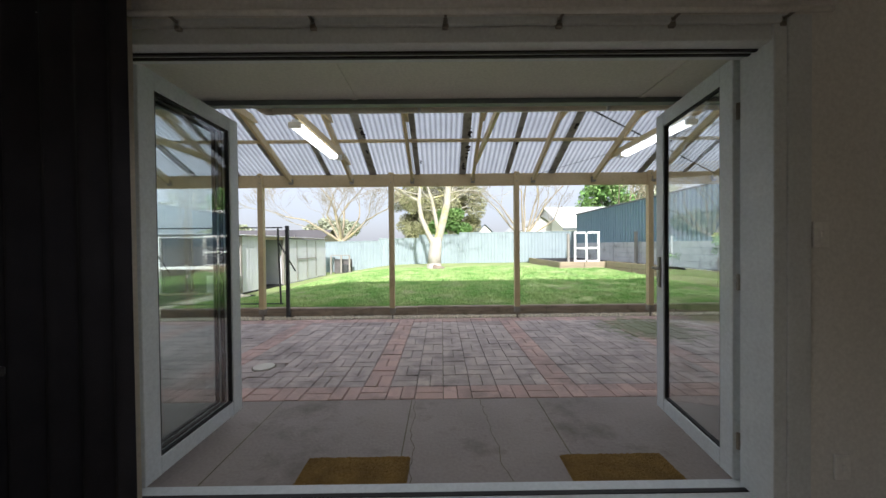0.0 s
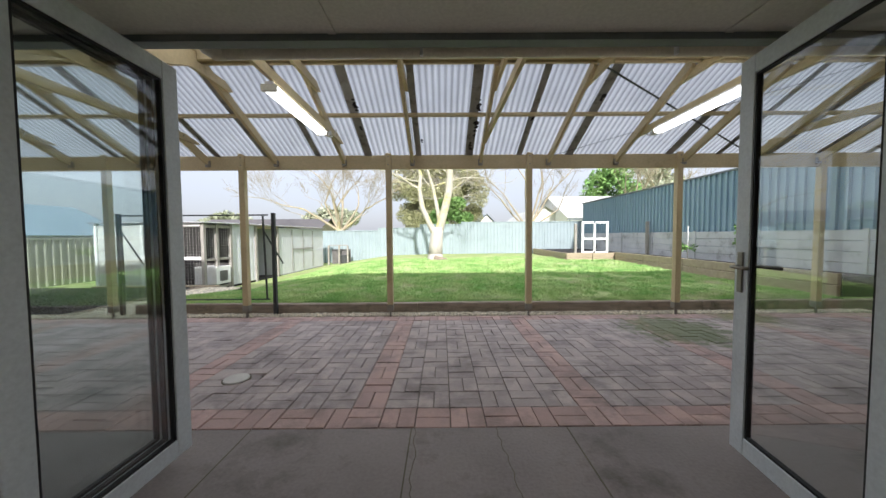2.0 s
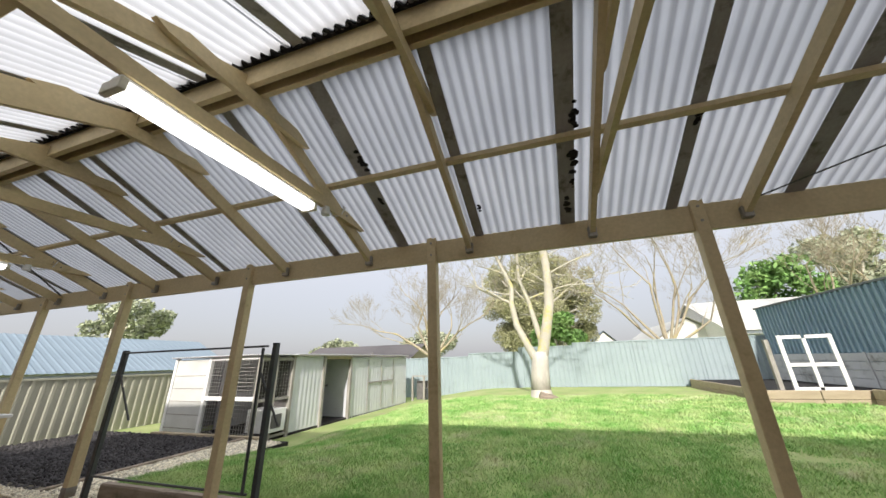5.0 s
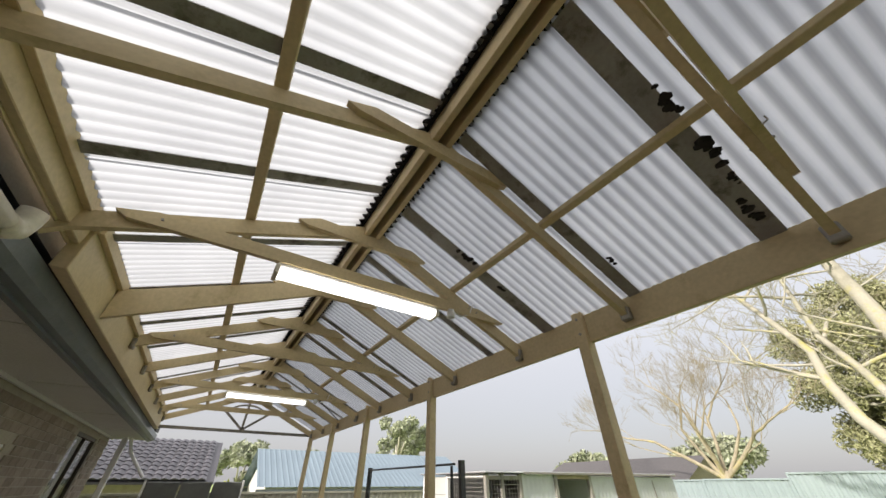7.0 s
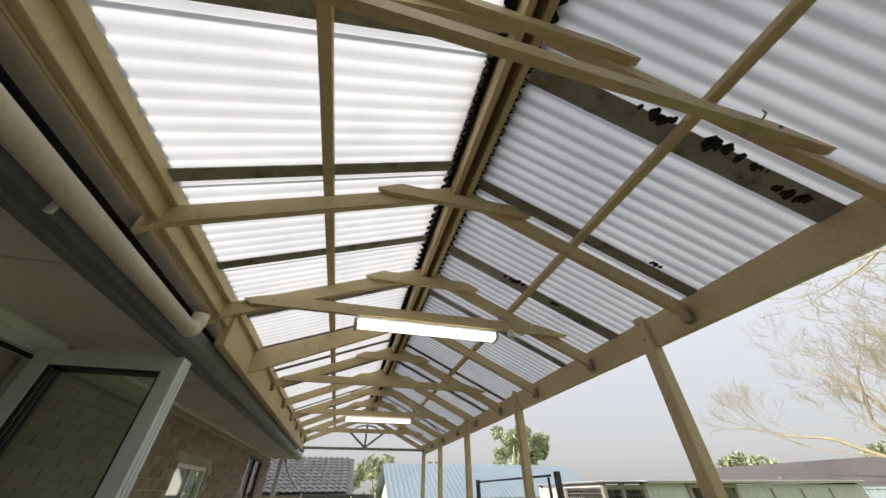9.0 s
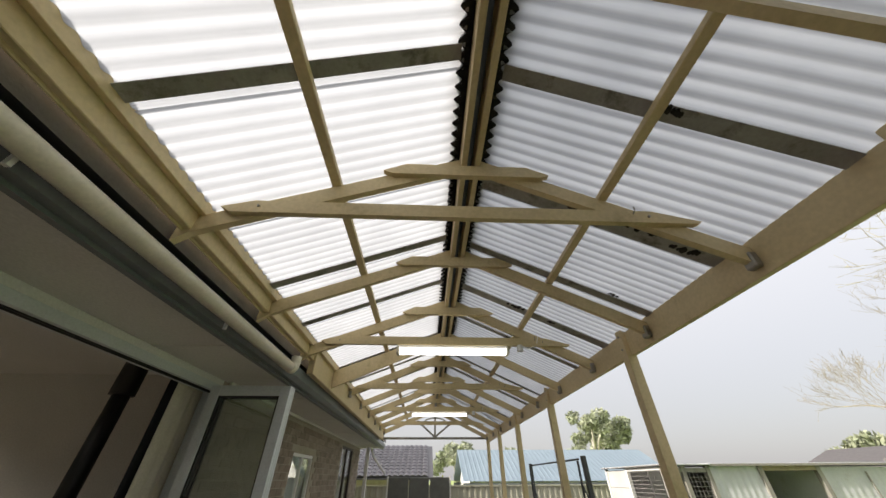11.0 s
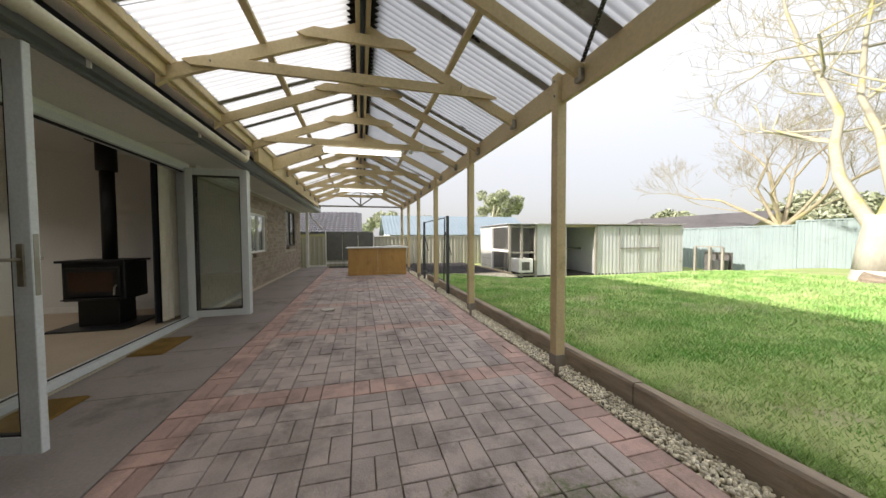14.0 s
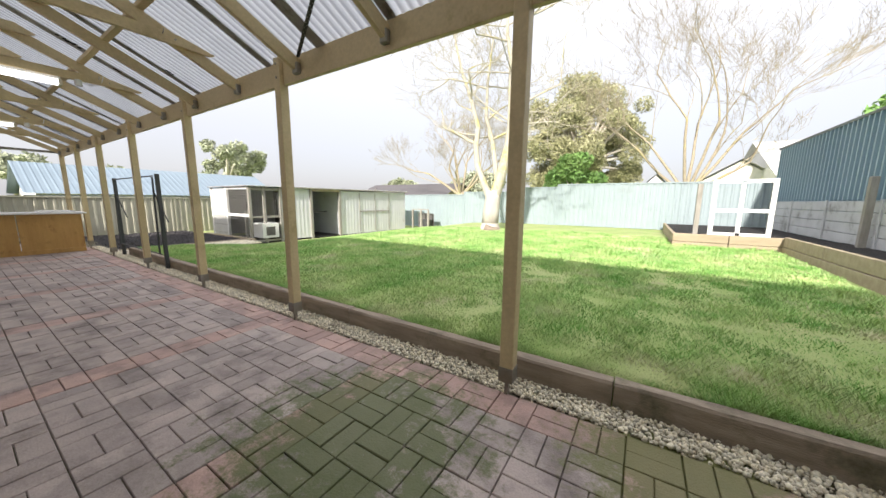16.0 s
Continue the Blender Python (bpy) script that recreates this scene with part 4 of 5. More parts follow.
# ---- trees and shrubs ----
def leaf_cloud(name, clumps, count, size, mat, parent, label="", seed=1):
    """Many small leaf blades scattered in uneven clumps of (x, y, z, radius)."""
    r = np.random.default_rng(seed)
    w = np.array([c[3] ** 2 for c in clumps])
    pick = r.choice(len(clumps), count, p=w / w.sum())
    cl = np.array(clumps)[pick]
    d = r.normal(size=(count, 3))
    d /= np.linalg.norm(d, axis=1)[:, None]
    c = cl[:, :3] + d * (cl[:, 3:4] * (0.35 + 0.7 * r.random((count, 1)) ** 0.6)) * np.array([1, 1, 0.8])
    a = r.normal(size=(count, 3))
    a /= np.linalg.norm(a, axis=1)[:, None]
    b = np.cross(a, r.normal(size=(count, 3)))
    b /= np.linalg.norm(b, axis=1)[:, None]
    s = size * (0.6 + 0.8 * r.random((count, 1)))
    v = np.stack([c - a * s, c + b * s * 0.4, c + a * s, c - b * s * 0.4], 1).reshape(-1, 3)
    me = bpy.data.meshes.new(name)
    me.from_pydata(v.tolist(), [], np.arange(count * 4).reshape(-1, 4).tolist())
    me.materials.append(mat)
    ob = new(name, me)
    ob.parent = parent
    return tagged(ob, label, kind="stuff")


def grow(bm, p, d, length, radius, depth, r, spread, droop, limit):
    """A limb and its boughs; thin ones end the growth."""
    radius = max(radius, 0.0065)
    pts, q = [p], p
    n = 4
    for i in range(n):
        d = (d + Vector((r.uniform(-1, 1), r.uniform(-1, 1), r.uniform(-0.7, 0.9))) * (0.09 if depth == 0 else 0.18) + Vector((0, 0, droop))).normalized()
        q = q + d * (length / n)
        pts.append(q)
    end = radius * 0.62
    rod(bm, pts, radius, end, seg=7 if radius > 0.05 else (5 if radius > 0.015 else 3), cap=False)
    if depth >= limit:
        return
    kids = r.choice((2, 3, 3)) if depth < limit - 1 else r.choice((3, 4))
    for i in range(kids):
        k = r.uniform(0.35, 1.0) if i else 1.0
        base = pts[min(n, max(1, round(k * n)))]
        side = Vector((r.uniform(-1, 1), r.uniform(-1, 1), r.uniform(-0.3, 0.6))).normalized()
        nd = (d * (1 - spread) + side * spread).normalized()
        grow(bm, base, nd, length * r.uniform(0.6, 0.82), end * (0.9 if i == 0 else r.uniform(0.45, 0.7)), depth + 1, r, spread, droop, limit)


BARK = material("pale_grey_bark", (0.6, 0.57, 0.49), (0.46, 0.43, 0.36), rough=0.9, scale=5, stretch=(1, 1, 0.3), fine=30, bump=0.6)
LICHEN = material("lichen_covered_bark", (0.5, 0.47, 0.38), (0.4, 0.375, 0.3), rough=0.9, scale=2.0, fine=30, bump=0.5, dirt=(0.5, 0.46, 0.13), dirt_amount=0.36, dirt_scale=2.2)
TWIG = material("grey_brown_twigs", (0.4, 0.35, 0.25), (0.29, 0.25, 0.18), rough=0.9, bump=0, dirt=(0.46, 0.4, 0.16), dirt_amount=0.25, dirt_scale=1.5)


def bare_tree(loc, label, trunk_h, trunk_r, limbs, seed, limit, limb_len, bark):
    t = thing("tree", loc, label, "tree", "bare trees")
    r = random.Random(seed)
    bm = bmesh.new()
    rod(bm, [(0, 0, -0.15), (0, 0, 0.05), (0.02, 0, 0.4 * trunk_h), (0, 0.02, trunk_h)], trunk_r * 1.25, trunk_r * 0.85, seg=14)
    part("trunk", bm, bark, t, smooth=True)
    for dx, dy, dz, k in limbs:
        bm = bmesh.new()
        d = Vector((dx, dy, dz)).normalized()
        grow(bm, Vector((0, 0, trunk_h - 0.25)) + Vector((dx, dy, 0)) * trunk_r * 0.5, d, limb_len * k, trunk_r * 0.36 * (0.7 + 0.3 * k), 0, r, 0.42, 0.02, limit)
        part("limb", bm, bark, t, "bare twiggy limb", smooth=True)
    return t


def forked_tree(loc, label, seed):
    t = thing("tree", loc, label, "tree", "bare trees")
    r = random.Random(seed)
    bm = bmesh.new()
    rod(bm, [(0, 0, -0.15), (0.0, 0, 0.03), (0.0, 0, 0.25)], 0.4, 0.31, seg=16, cap=False)
    rod(bm, [(0, 0, 0.24), (0.03, 0.01, 0.7), (0.08, 0, 1.15), (0.1, 0, 1.4)], 0.31, 0.25, seg=16)
    part("trunk", bm, BARK, t, "pale smooth grey trunk", smooth=True)
    stems = (
        ([(0.12, 0.0, 1.1), (0.26, 0.0, 1.6), (0.42, 0.03, 2.2), (0.6, 0.05, 2.95), (0.66, 0.05, 3.6), (0.67, 0.0, 4.3), (0.62, 0.0, 5.4)], 0.2, 0.125, 9, 2.0),
        ([(0.62, 0.0, 5.35), (0.5, 0.1, 5.9), (0.36, 0.12, 6.5), (0.3, 0.2, 7.6), (0.1, 0.3, 8.8)], 0.085, 0.035, 6, 1.5),
        ([(0.63, 0.0, 5.35), (0.78, -0.05, 5.8), (0.88, -0.1, 6.4), (1.0, -0.1, 7.5), (1.3, -0.1, 8.8)], 0.085, 0.035, 6, 1.5),
        ([(-0.02, 0.0, 1.1), (-0.26, 0.0, 1.6), (-0.56, 0.0, 2.3), (-0.68, 0.05, 3.05), (-0.62, 0.1, 3.7), (-1.0, 0.2, 4.7), (-1.5, 0.3, 5.9)], 0.14, 0.05, 9, 1.7),
        ([(0.16, 0.08, 1.25), (0.18, 0.1, 1.8), (0.04, 0.14, 2.5), (-0.1, 0.2, 3.2), (-0.35, 0.15, 4.0), (-0.3, 0.1, 5.2)], 0.115, 0.045, 7, 1.7),
    )
    for pts, r0, r1, kids, length in stems:
        bm = bmesh.new()
        pts = [Vector(p) for p in pts]
        rod(bm, pts, r0, r1, seg=10, cap=False)
        for i in range(kids):
            k = r.uniform(0.42, 1.0)
            j = min(len(pts) - 2, int(k * (len(pts) - 1)))
            base = pts[j].lerp(pts[j + 1], k * (len(pts) - 1) - j)
            a = r.uniform(0, 2 * math.pi)
            d = Vector((math.cos(a), math.sin(a), r.uniform(0.05, 0.7))).normalized()
            grow(bm, base, d, length * r.uniform(0.6, 1.05), r.uniform(0.022, 0.045), 1, r, 0.5, 0.01, 5)
        grow(bm, pts[-1], (pts[-1] - pts[-2]).normalized(), length * 0.8, r1, 1, r, 0.42, 0.02, 5)
        part("limb", bm, LICHEN, t, "bare limb with yellow lichen", smooth=True)
    return t


forked_tree((-0.34, 14.3, lawn_z(-0.34, 14.3)), "bare forked tree with yellow lichen and pale trunk on the lawn", 11)
bare_tree((-8.4, 26.5, 0.0), "bare spreading tree behind the back fence", 2.0, 0.3, ((-0.7, 0, 1, 1), (0.7, 0.1, 0.9, 0.9), (0.0, 0.4, 1, 1.1), (0.1, -0.5, 0.8, 0.8), (-1.0, -0.2, 0.55, 1.2), (0.9, -0.3, 0.6, 1.1), (-0.3, 0.2, 1.0, 1.2)), 5, 6, 2.6, TWIG)
bare_tree((6.0, 22.6, 0.2), "bare spreading tree behind the back fence", 1.8, 0.21, ((-0.7, 0, 0.9, 1), (0.6, 0.1, 1, 1), (0.0, 0.3, 1.1, 1.15), (0.9, -0.3, 0.7, 0.8), (-0.3, -0.2, 1.2, 1.15), (0.25, -0.3, 1.2, 1.1), (-0.9, -0.3, 0.6, 1.0), (0.7, 0.4, 1.1, 1.1)), 23, 6, 2.9, TWIG)
bare_tree((15.5, 25.0, 0.2), "bare tree behind the clad wall", 2.4, 0.25, ((-0.6, 0, 1, 1), (0.6, 0, 1, 1), (0, 0.5, 1, 1), (-0.2, -0.4, 1, 1.1)), 31, 6, 2.3, TWIG)
LEAF_DARK = material("dark_evergreen_leaf", (0.29, 0.3, 0.15), (0.42, 0.41, 0.24), rough=0.7, scale=0.8, bump=0, piece=0.35)
LEAF_BRIGHT = material("bright_green_leaf", (0.13, 0.27, 0.07), (0.2, 0.32, 0.09), rough=0.6, scale=1.0, bump=0, piece=0.3)
LEAF_GUM = material("grey_green_leaf", (0.3, 0.34, 0.22), (0.4, 0.42, 0.3), rough=0.6, scale=0.5, bump=0, piece=0.35)
LEAF_YELLOW = material("yellow_green_leaf", (0.35, 0.36, 0.05), (0.25, 0.3, 0.05), rough=0.6, bump=0, piece=0.3)


def leafy_tree(loc, label, trunk_h, trunk_r, clumps, count, size, mat, seed, crown_label=""):
    t = thing("tree", loc, label, "tree", "leafy trees")
    bm = bmesh.new()
    rod(bm, [(0, 0, -0.2), (0.05, 0, trunk_h * 0.5), (0, 0, trunk_h)], trunk_r, trunk_r * 0.7, seg=10)
    part("trunk", bm, BARK, t, smooth=True)
    for c in clumps[::2]:
        part("limb", rod(bmesh.new(), [(0, 0, trunk_h * 0.8), (c[0] * 0.5, c[1] * 0.5, 0.5 * (trunk_h + c[2])), (c[0], c[1], c[2])], trunk_r * 0.5, trunk_r * 0.15, seg=6), BARK, t, smooth=True)
    leaf_cloud("crown", clumps, count, size, mat, t, crown_label, seed)
    return t


def clumps_in(r, n, rx, ry, z0, z1, s0, s1):
    out = []
    for i in range(n):
        u = r.random()
        a = r.uniform(0, 2 * math.pi)
        k = math.sqrt(r.random()) * math.sin(math.pi * (0.15 + 0.8 * u)) ** 0.6
        out.append((rx * k * math.cos(a), ry * k * math.sin(a), z0 + (z1 - z0) * u, r.uniform(s0, s1)))
    return out


def ball_clumps(r, n, rx, ry, zc, rz, s0, s1):
    out = []
    while len(out) < n:
        a = Vector((r.uniform(-1, 1), r.uniform(-1, 1), r.uniform(-1, 1)))
        if 0.25 < a.length < 1.0:
            out.append((rx * a.x, ry * a.y, zc + rz * a.z, r.uniform(s0, s1)))
    return out


rr = random.Random(4)
leafy_tree((-0.2, 31.0, 0.2), "large dense dark evergreen tree behind the fence", 4.0, 0.35, ball_clumps(rr, 150, 4.5, 3.5, 5.4, 5.2, 0.4, 1.05), 85000, 0.1, LEAF_DARK, 3)
leafy_tree((0.8, 24.0, 0.2), "bright green leafy shrub behind the fence", 1.2, 0.12, clumps_in(rr, 14, 1.9, 1.2, 1.4, 3.6, 0.4, 0.7), 7000, 0.12, LEAF_BRIGHT, 4)
leafy_tree((-45.0, 25.4, -1.0), "tall open gum tree far beyond the sheds", 5.0, 0.4, ball_clumps(rr, 26, 4.4, 4.4, 7.0, 3.2, 0.6, 1.2), 6500, 0.26, LEAF_GUM, 5)
for x, y, h in ((-52, 8, 6), (-40, 14, 4.5), (-60, 31, 6), (-30, 45, 5)):
    leafy_tree((x, y, -1.0), "distant grey-green gum tree beyond the roofs", 2.5, 0.3, clumps_in(rr, 12, 3.2, 3.2, 2.2, h, 0.8, 1.4), 3500, 0.3, LEAF_GUM, x + 100)
for x, y, h, mt in ((17.5, 33, 7.5, LEAF_BRIGHT), (23, 36, 10.5, LEAF_GUM), (-14, 42, 4.4, LEAF_GUM), (28, 40, 9, LEAF_GUM)):
    leafy_tree((x, y, 0), "leafy tree rising behind neighbouring roofs", 3, 0.3, clumps_in(rr, 18, 3.0, 3.0, 2.5, h, 0.8, 1.4), 6000, 0.22, mt, int(x) + 50)
leafy_tree((-14.2, 4.2, -0.3), "yellow-green shrub behind the fence", 0.9, 0.06, clumps_in(rr, 8, 0.6, 0.6, 0.9, 1.9, 0.2, 0.35), 1500, 0.08, LEAF_YELLOW, 9)
# young fruit trees in the bed
for x, y, z0, z1, w, n in ((7.45, 8.35, 0.45, 1.0, 0.16, 260), (7.4, 10.0, 0.3, 0.5, 0.24, 120)):
    t = thing("young_tree", (x, y, 0.52), "small staked young fruit tree in dark mulch", "tree", "fruit trees")
    part("stem", rod(bmesh.new(), [(0, 0, -0.05), (0.02, 0.01, 0.3), (0.0, 0.0, z1)], 0.014, 0.008, seg=6), BARK, t)
    part("stake", rod(bmesh.new(), [(0.05, 0.03, -0.05), (0.03, 0.03, 1.02 if n < 200 else 0.5)], 0.016, seg=6), WHITE_PAINT, t, "white stake")
    leaf_cloud("crown", [(rr.uniform(-w, w), rr.uniform(-w, w), rr.uniform(z0, z1), 0.1) for i in range(9)], n, 0.05, LEAF_BRIGHT, t, seed=n)

# ---- shed and chicken coop ----
PALE_PANEL = material("pale_grey_panel", (0.6, 0.6, 0.56), (0.52, 0.52, 0.48), rough=0.6, scale=2)
# dark grey; the dimness inside coop and pen is put into this colour
DARK_IN = material("dim_shade_iron", (0.16, 0.15, 0.14), (0.1, 0.095, 0.09), rough=0.8)
BASE = (-6.5, 9.0, -0.16)
shed = thing("garden_shed", BASE, "long low shed of pale corrugated iron with open bay", "shed", turn=-3.1)


def wavy(length, height, pitch=0.076, amp=0.009):
    bm = bmesh.new()
    n = int(length / pitch * 6)
    v = [(bm.verts.new((0.0 + amp * math.sin(2 * math.pi * i / 6), length * i / n, 0)), bm.verts.new((amp * math.sin(2 * math.pi * i / 6), length * i / n, height))) for i in range(n + 1)]
    for a, b in zip(v, v[1:]):
        bm.faces.new((a[0], b[0], b[1], a[1]))
    return bm


part("wall_sheet", wavy(1.1, 1.84, 0.15, 0.004), IRON_PALE, shed).location = (0, 1.05, 0)
for i in range(5):
    part("wall_sheet", wavy(0.79, 1.86, 0.15, 0.004), IRON_PALE, shed).location = (0, 3.52 + 0.79 * i, -0.06)
part("door_rail", boxes((0.02, 0.05, 4.5, 6.3, 0.92, 0.96)), GREY_TIMBER, shed)
for y in (4.5, 5.4, 6.3):
    part("door_stile", boxes((0.018, 0.035, y - 0.015, y + 0.015, 0.05, 1.72)), GREY_TIMBER, shed)
for y in (2.18, 3.47):
    part("bay_post", boxes((-0.05, 0.05, y - 0.05, y + 0.05, -0.1, 1.85), bevel=0.006), GREY_TIMBER, shed)
part("bay_lintel", boxes((-0.04, 0.045, 2.23, 3.42, 1.74, 1.85), bevel=0.005), PALE_TIMBER, shed, "yellowed timber lintel")
part("bay_rail", boxes((-0.9, -0.85, 2.2, 3.45, 0.9, 0.96)), DARK_IN, shed)
for a in ((-2.6, -2.56, 1.0, 7.4, -0.1, 1.84), (-2.56, -0.02, 7.4, 7.43, -0.1, 1.84), (-2.56, -0.03, 3.5, 3.53, -0.1, 1.8), (-2.56, -0.03, 2.12, 2.15, -0.1, 1.8)):
    part("inner_wall", boxes(a), IRON_PALE, shed)
part("earth_floor", boxes((-2.56, 0.0, 0.0, 7.4, -0.1, -0.01)), MULCH, shed, "dark earth floor")
part("roof_sheet", boxes((-2.7, 0.12, 1.0, 7.5, 1.87, 1.885), bevel=0.003), IRON_PALE, shed)
part("gutter_edge", boxes((0.08, 0.14, 1.0, 7.5, 1.83, 1.87)), GREY_TIMBER, shed)
part("roof_vent", rod(bmesh.new(), [(-1.2, 6.6, 1.88), (-1.2, 6.6, 2.02)], 0.09, 0.07, seg=12), DARK_IN, shed)
coop = thing("chicken_coop", BASE, "timber framed chicken coop with wire mesh front", "coop", turn=-3.1)
for x, y in ((0, 0), (-1.72, 0), (0, 0.45), (0, 1.0), (-3.05, 0)):
    part("post", boxes((x - 0.045, x + 0.045, y - 0.045, y + 0.045, -0.1, 1.84), bevel=0.006), WHITE_PAINT if x < -1 else GREY_TIMBER, coop)
for a in ((-1.68, -0.05, -0.03, 0.03, 0.84, 0.93), (-1.68, -0.05, -0.03, 0.03, 1.76, 1.84), (-1.68, -0.05, -0.03, 0.03, 0.0, 0.08)):
    part("rail", boxes(a, bevel=0.004), WHITE_PAINT, coop)
for a in ((-0.03, 0.03, 0.05, 1.0, 1.72, 1.8), (-0.03, 0.03, 0.05, 1.0, 0.8, 0.86), (-0.03, 0.03, 0.05, 1.0, 0.0, 0.06)):
    part("rail", boxes(a, bevel=0.004), GREY_TIMBER, coop)
WIRE = material("rusty_wire", (0.5, 0.48, 0.45), rough=0.5, metal=0.3, bump=0)
bm = bmesh.new()
for i in range(19):
    beam(bm, (-1.66 + 0.085 * i, 0, 0.05), (-1.66 + 0.085 * i + 0.01 * (i % 3), 0, 1.78), 0.006, 0.006, bevel=0)
for j in range(21):
    beam(bm, (-1.68, 0.004, 0.08 + 0.083 * j), (-0.04, 0.004, 0.08 + 0.083 * j), 0.006, 0.006, bevel=0)
tagged(part("wire_mesh", bm, WIRE, coop, "square wire mesh"), kind="stuff")
bm = bmesh.new()
for i in range(11):
    beam(bm, (0, 0.06 + 0.085 * i, 0.86), (0, 0.06 + 0.085 * i, 1.74), 0.005, 0.005, bevel=0)
for j in range(11):
    beam(bm, (0.003, 0.05, 0.88 + 0.083 * j), (0.003, 0.98, 0.88 + 0.083 * j), 0.005, 0.005, bevel=0)
tagged(part("wire_mesh", bm, WIRE, coop, "square wire mesh"), kind="stuff")
part("side_panel", boxes((-3.0, -1.77, -0.02, 0.0, 0.0, 1.8), bevel=0.004), PALE_PANEL, coop, "pale grey sheet panel")
for j in range(5):
    part("panel_batten", boxes((-3.0, -1.77, -0.028, -0.021, 0.3 * j + 0.2, 0.3 * j + 0.215)), GREY_TIMBER, coop)
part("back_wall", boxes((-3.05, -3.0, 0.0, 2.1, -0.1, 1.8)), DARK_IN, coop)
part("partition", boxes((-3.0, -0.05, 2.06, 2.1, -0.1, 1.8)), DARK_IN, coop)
part("nest_box", boxes((-0.55, 0.1, 0.3, 0.85, 0.12, 0.62), bevel=0.008), WHITE_PAINT, coop, "white timber nest box")
# dark panel on the box front stands for the shade in its opening
part("nest_hole_panel", boxes((0.101, 0.106, 0.42, 0.72, 0.2, 0.5)), DARK_IN, coop)
part("perch", boxes((-1.2, -1.12, 0.3, 0.38, 0.0, 1.0)), GREY_TIMBER, coop)
part("roof", boxes((-3.15, 0.15, -0.12, 1.03, 1.85, 1.875), bevel=0.003), IRON_PALE, coop, "corrugated iron roof")
part("roof_edge", wavy(3.3, 0.03, 0.076, 0.009), DARK_IN, coop).matrix_basis = pose(0.15, -0.12, 1.84, 0, 0, 90)
pen = thing("animal_pen", (-5.5, 17.0, -0.2), "small grey timber pen by the shed", "pen")
for x in (-0.5, 0.05, 0.5):
    part("post", boxes((x - 0.04, x + 0.04, -0.04, 0.04, 0, 1.0), bevel=0.005), GREY_TIMBER, pen)
part("rail", boxes((-0.5, 0.5, -0.02, 0.02, 1.0, 1.05), bevel=0.004), GREY_TIMBER, pen)
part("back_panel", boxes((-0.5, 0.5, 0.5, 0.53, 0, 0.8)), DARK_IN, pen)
bm = rod(bmesh.new(), [(0, 0, 0), (0, 0, 0.5)], 0.22, 0.26, seg=16)
solid("tub", bm, BLACK_STEEL, "dark plastic tub beside the pen", "tub", loc=(-5.25, 17.25, -0.2))
solid("stump", rod(bmesh.new(), [(0, 0, -0.1), (0, 0, 0.08), (0.02, 0, 0.14)], 0.33, 0.27, seg=14), SLEEPER, "weathered low stump by the tree", "stump", loc=(-0.12, 14.0, lawn_z(0, 14)))
solid("mulch_bed", boxes((-11.3, -5.3, 5.62, 8.85, -0.3, -0.045), (-11.3, -9.7, 2.5, 5.62, -0.3, -0.05)), MULCH, "black bark mulch bed beside the paving", "mulch bed", kind="structure")
for p, q in (((-6.45, 5.72, -0.04), (-6.36, 8.72, -0.04)), ((-11.0, 5.66, -0.07), (-6.5, 5.66, -0.07))):
    bm = bmesh.new()
    beam(bm, p, q, 0.09, 0.1)
    solid("kerb", bm, SLEEPER, "weathered timber edging board along the mulch", "edging", "mulch edging")

solid("plank", boxes((-9.3, -6.0, 8.74, 8.86, -0.06, 0.02), bevel=0.006), PALE_TIMBER, "pale weathered plank lying along the coop", "plank")

# ---- west end of the patio ----
SCREEN = material("grey_green_screen", (0.14, 0.145, 0.125), (0.11, 0.115, 0.1), rough=0.6)
screen = thing("privacy_screen", (-10.6, 2.45, 0), "grey-green three panel screen in a white frame", "screen")
for i in range(3):
    part("panel", boxes((-0.02, 0.02, 0.66 * i + 0.02, 0.66 * i + 0.65, 0.28, 1.52), bevel=0.02), SCREEN, screen)
for y in (0, 2.0):
    part("post", boxes((-0.03, 0.03, y - 0.035, y + 0.005, -0.1, 1.55), bevel=0.004), WHITE_PAINT, screen)
part("rail", boxes((-0.025, 0.025, 0.006, 1.96, 0.12, 0.2), bevel=0.004), WHITE_PAINT, screen)
carport = thing("verandah_post", (-10.3, 1.75, 0), "white verandah post with downpipe", "post")
part("post", boxes((-0.05, 0.05, -0.05, 0.05, -0.1, 2.4), bevel=0.006), WHITE_PAINT, carport)
part("downpipe", rod(bmesh.new(), [(0.0, 0.1, 2.3), (0, 0.2, 2.05), (0.0, 0.62, 1.6)], 0.035, seg=8), WHITE_PAINT, carport)
part("base_rail", boxes((-0.03, 0.03, 0.05, 0.7, 0.02, 0.1), bevel=0.004), WHITE_PAINT, carport)

# ---- neighbouring roofs ----
BLUE_ROOF = material("blue_grey_steel_roof", (0.23, 0.295, 0.345), (0.2, 0.26, 0.305), rough=0.6, scale=0.6, bump=0.05)
TILE = material("dark_glazed_roof_tile", (0.1, 0.095, 0.105), (0.07, 0.066, 0.075), rough=0.35, piece=0.25)


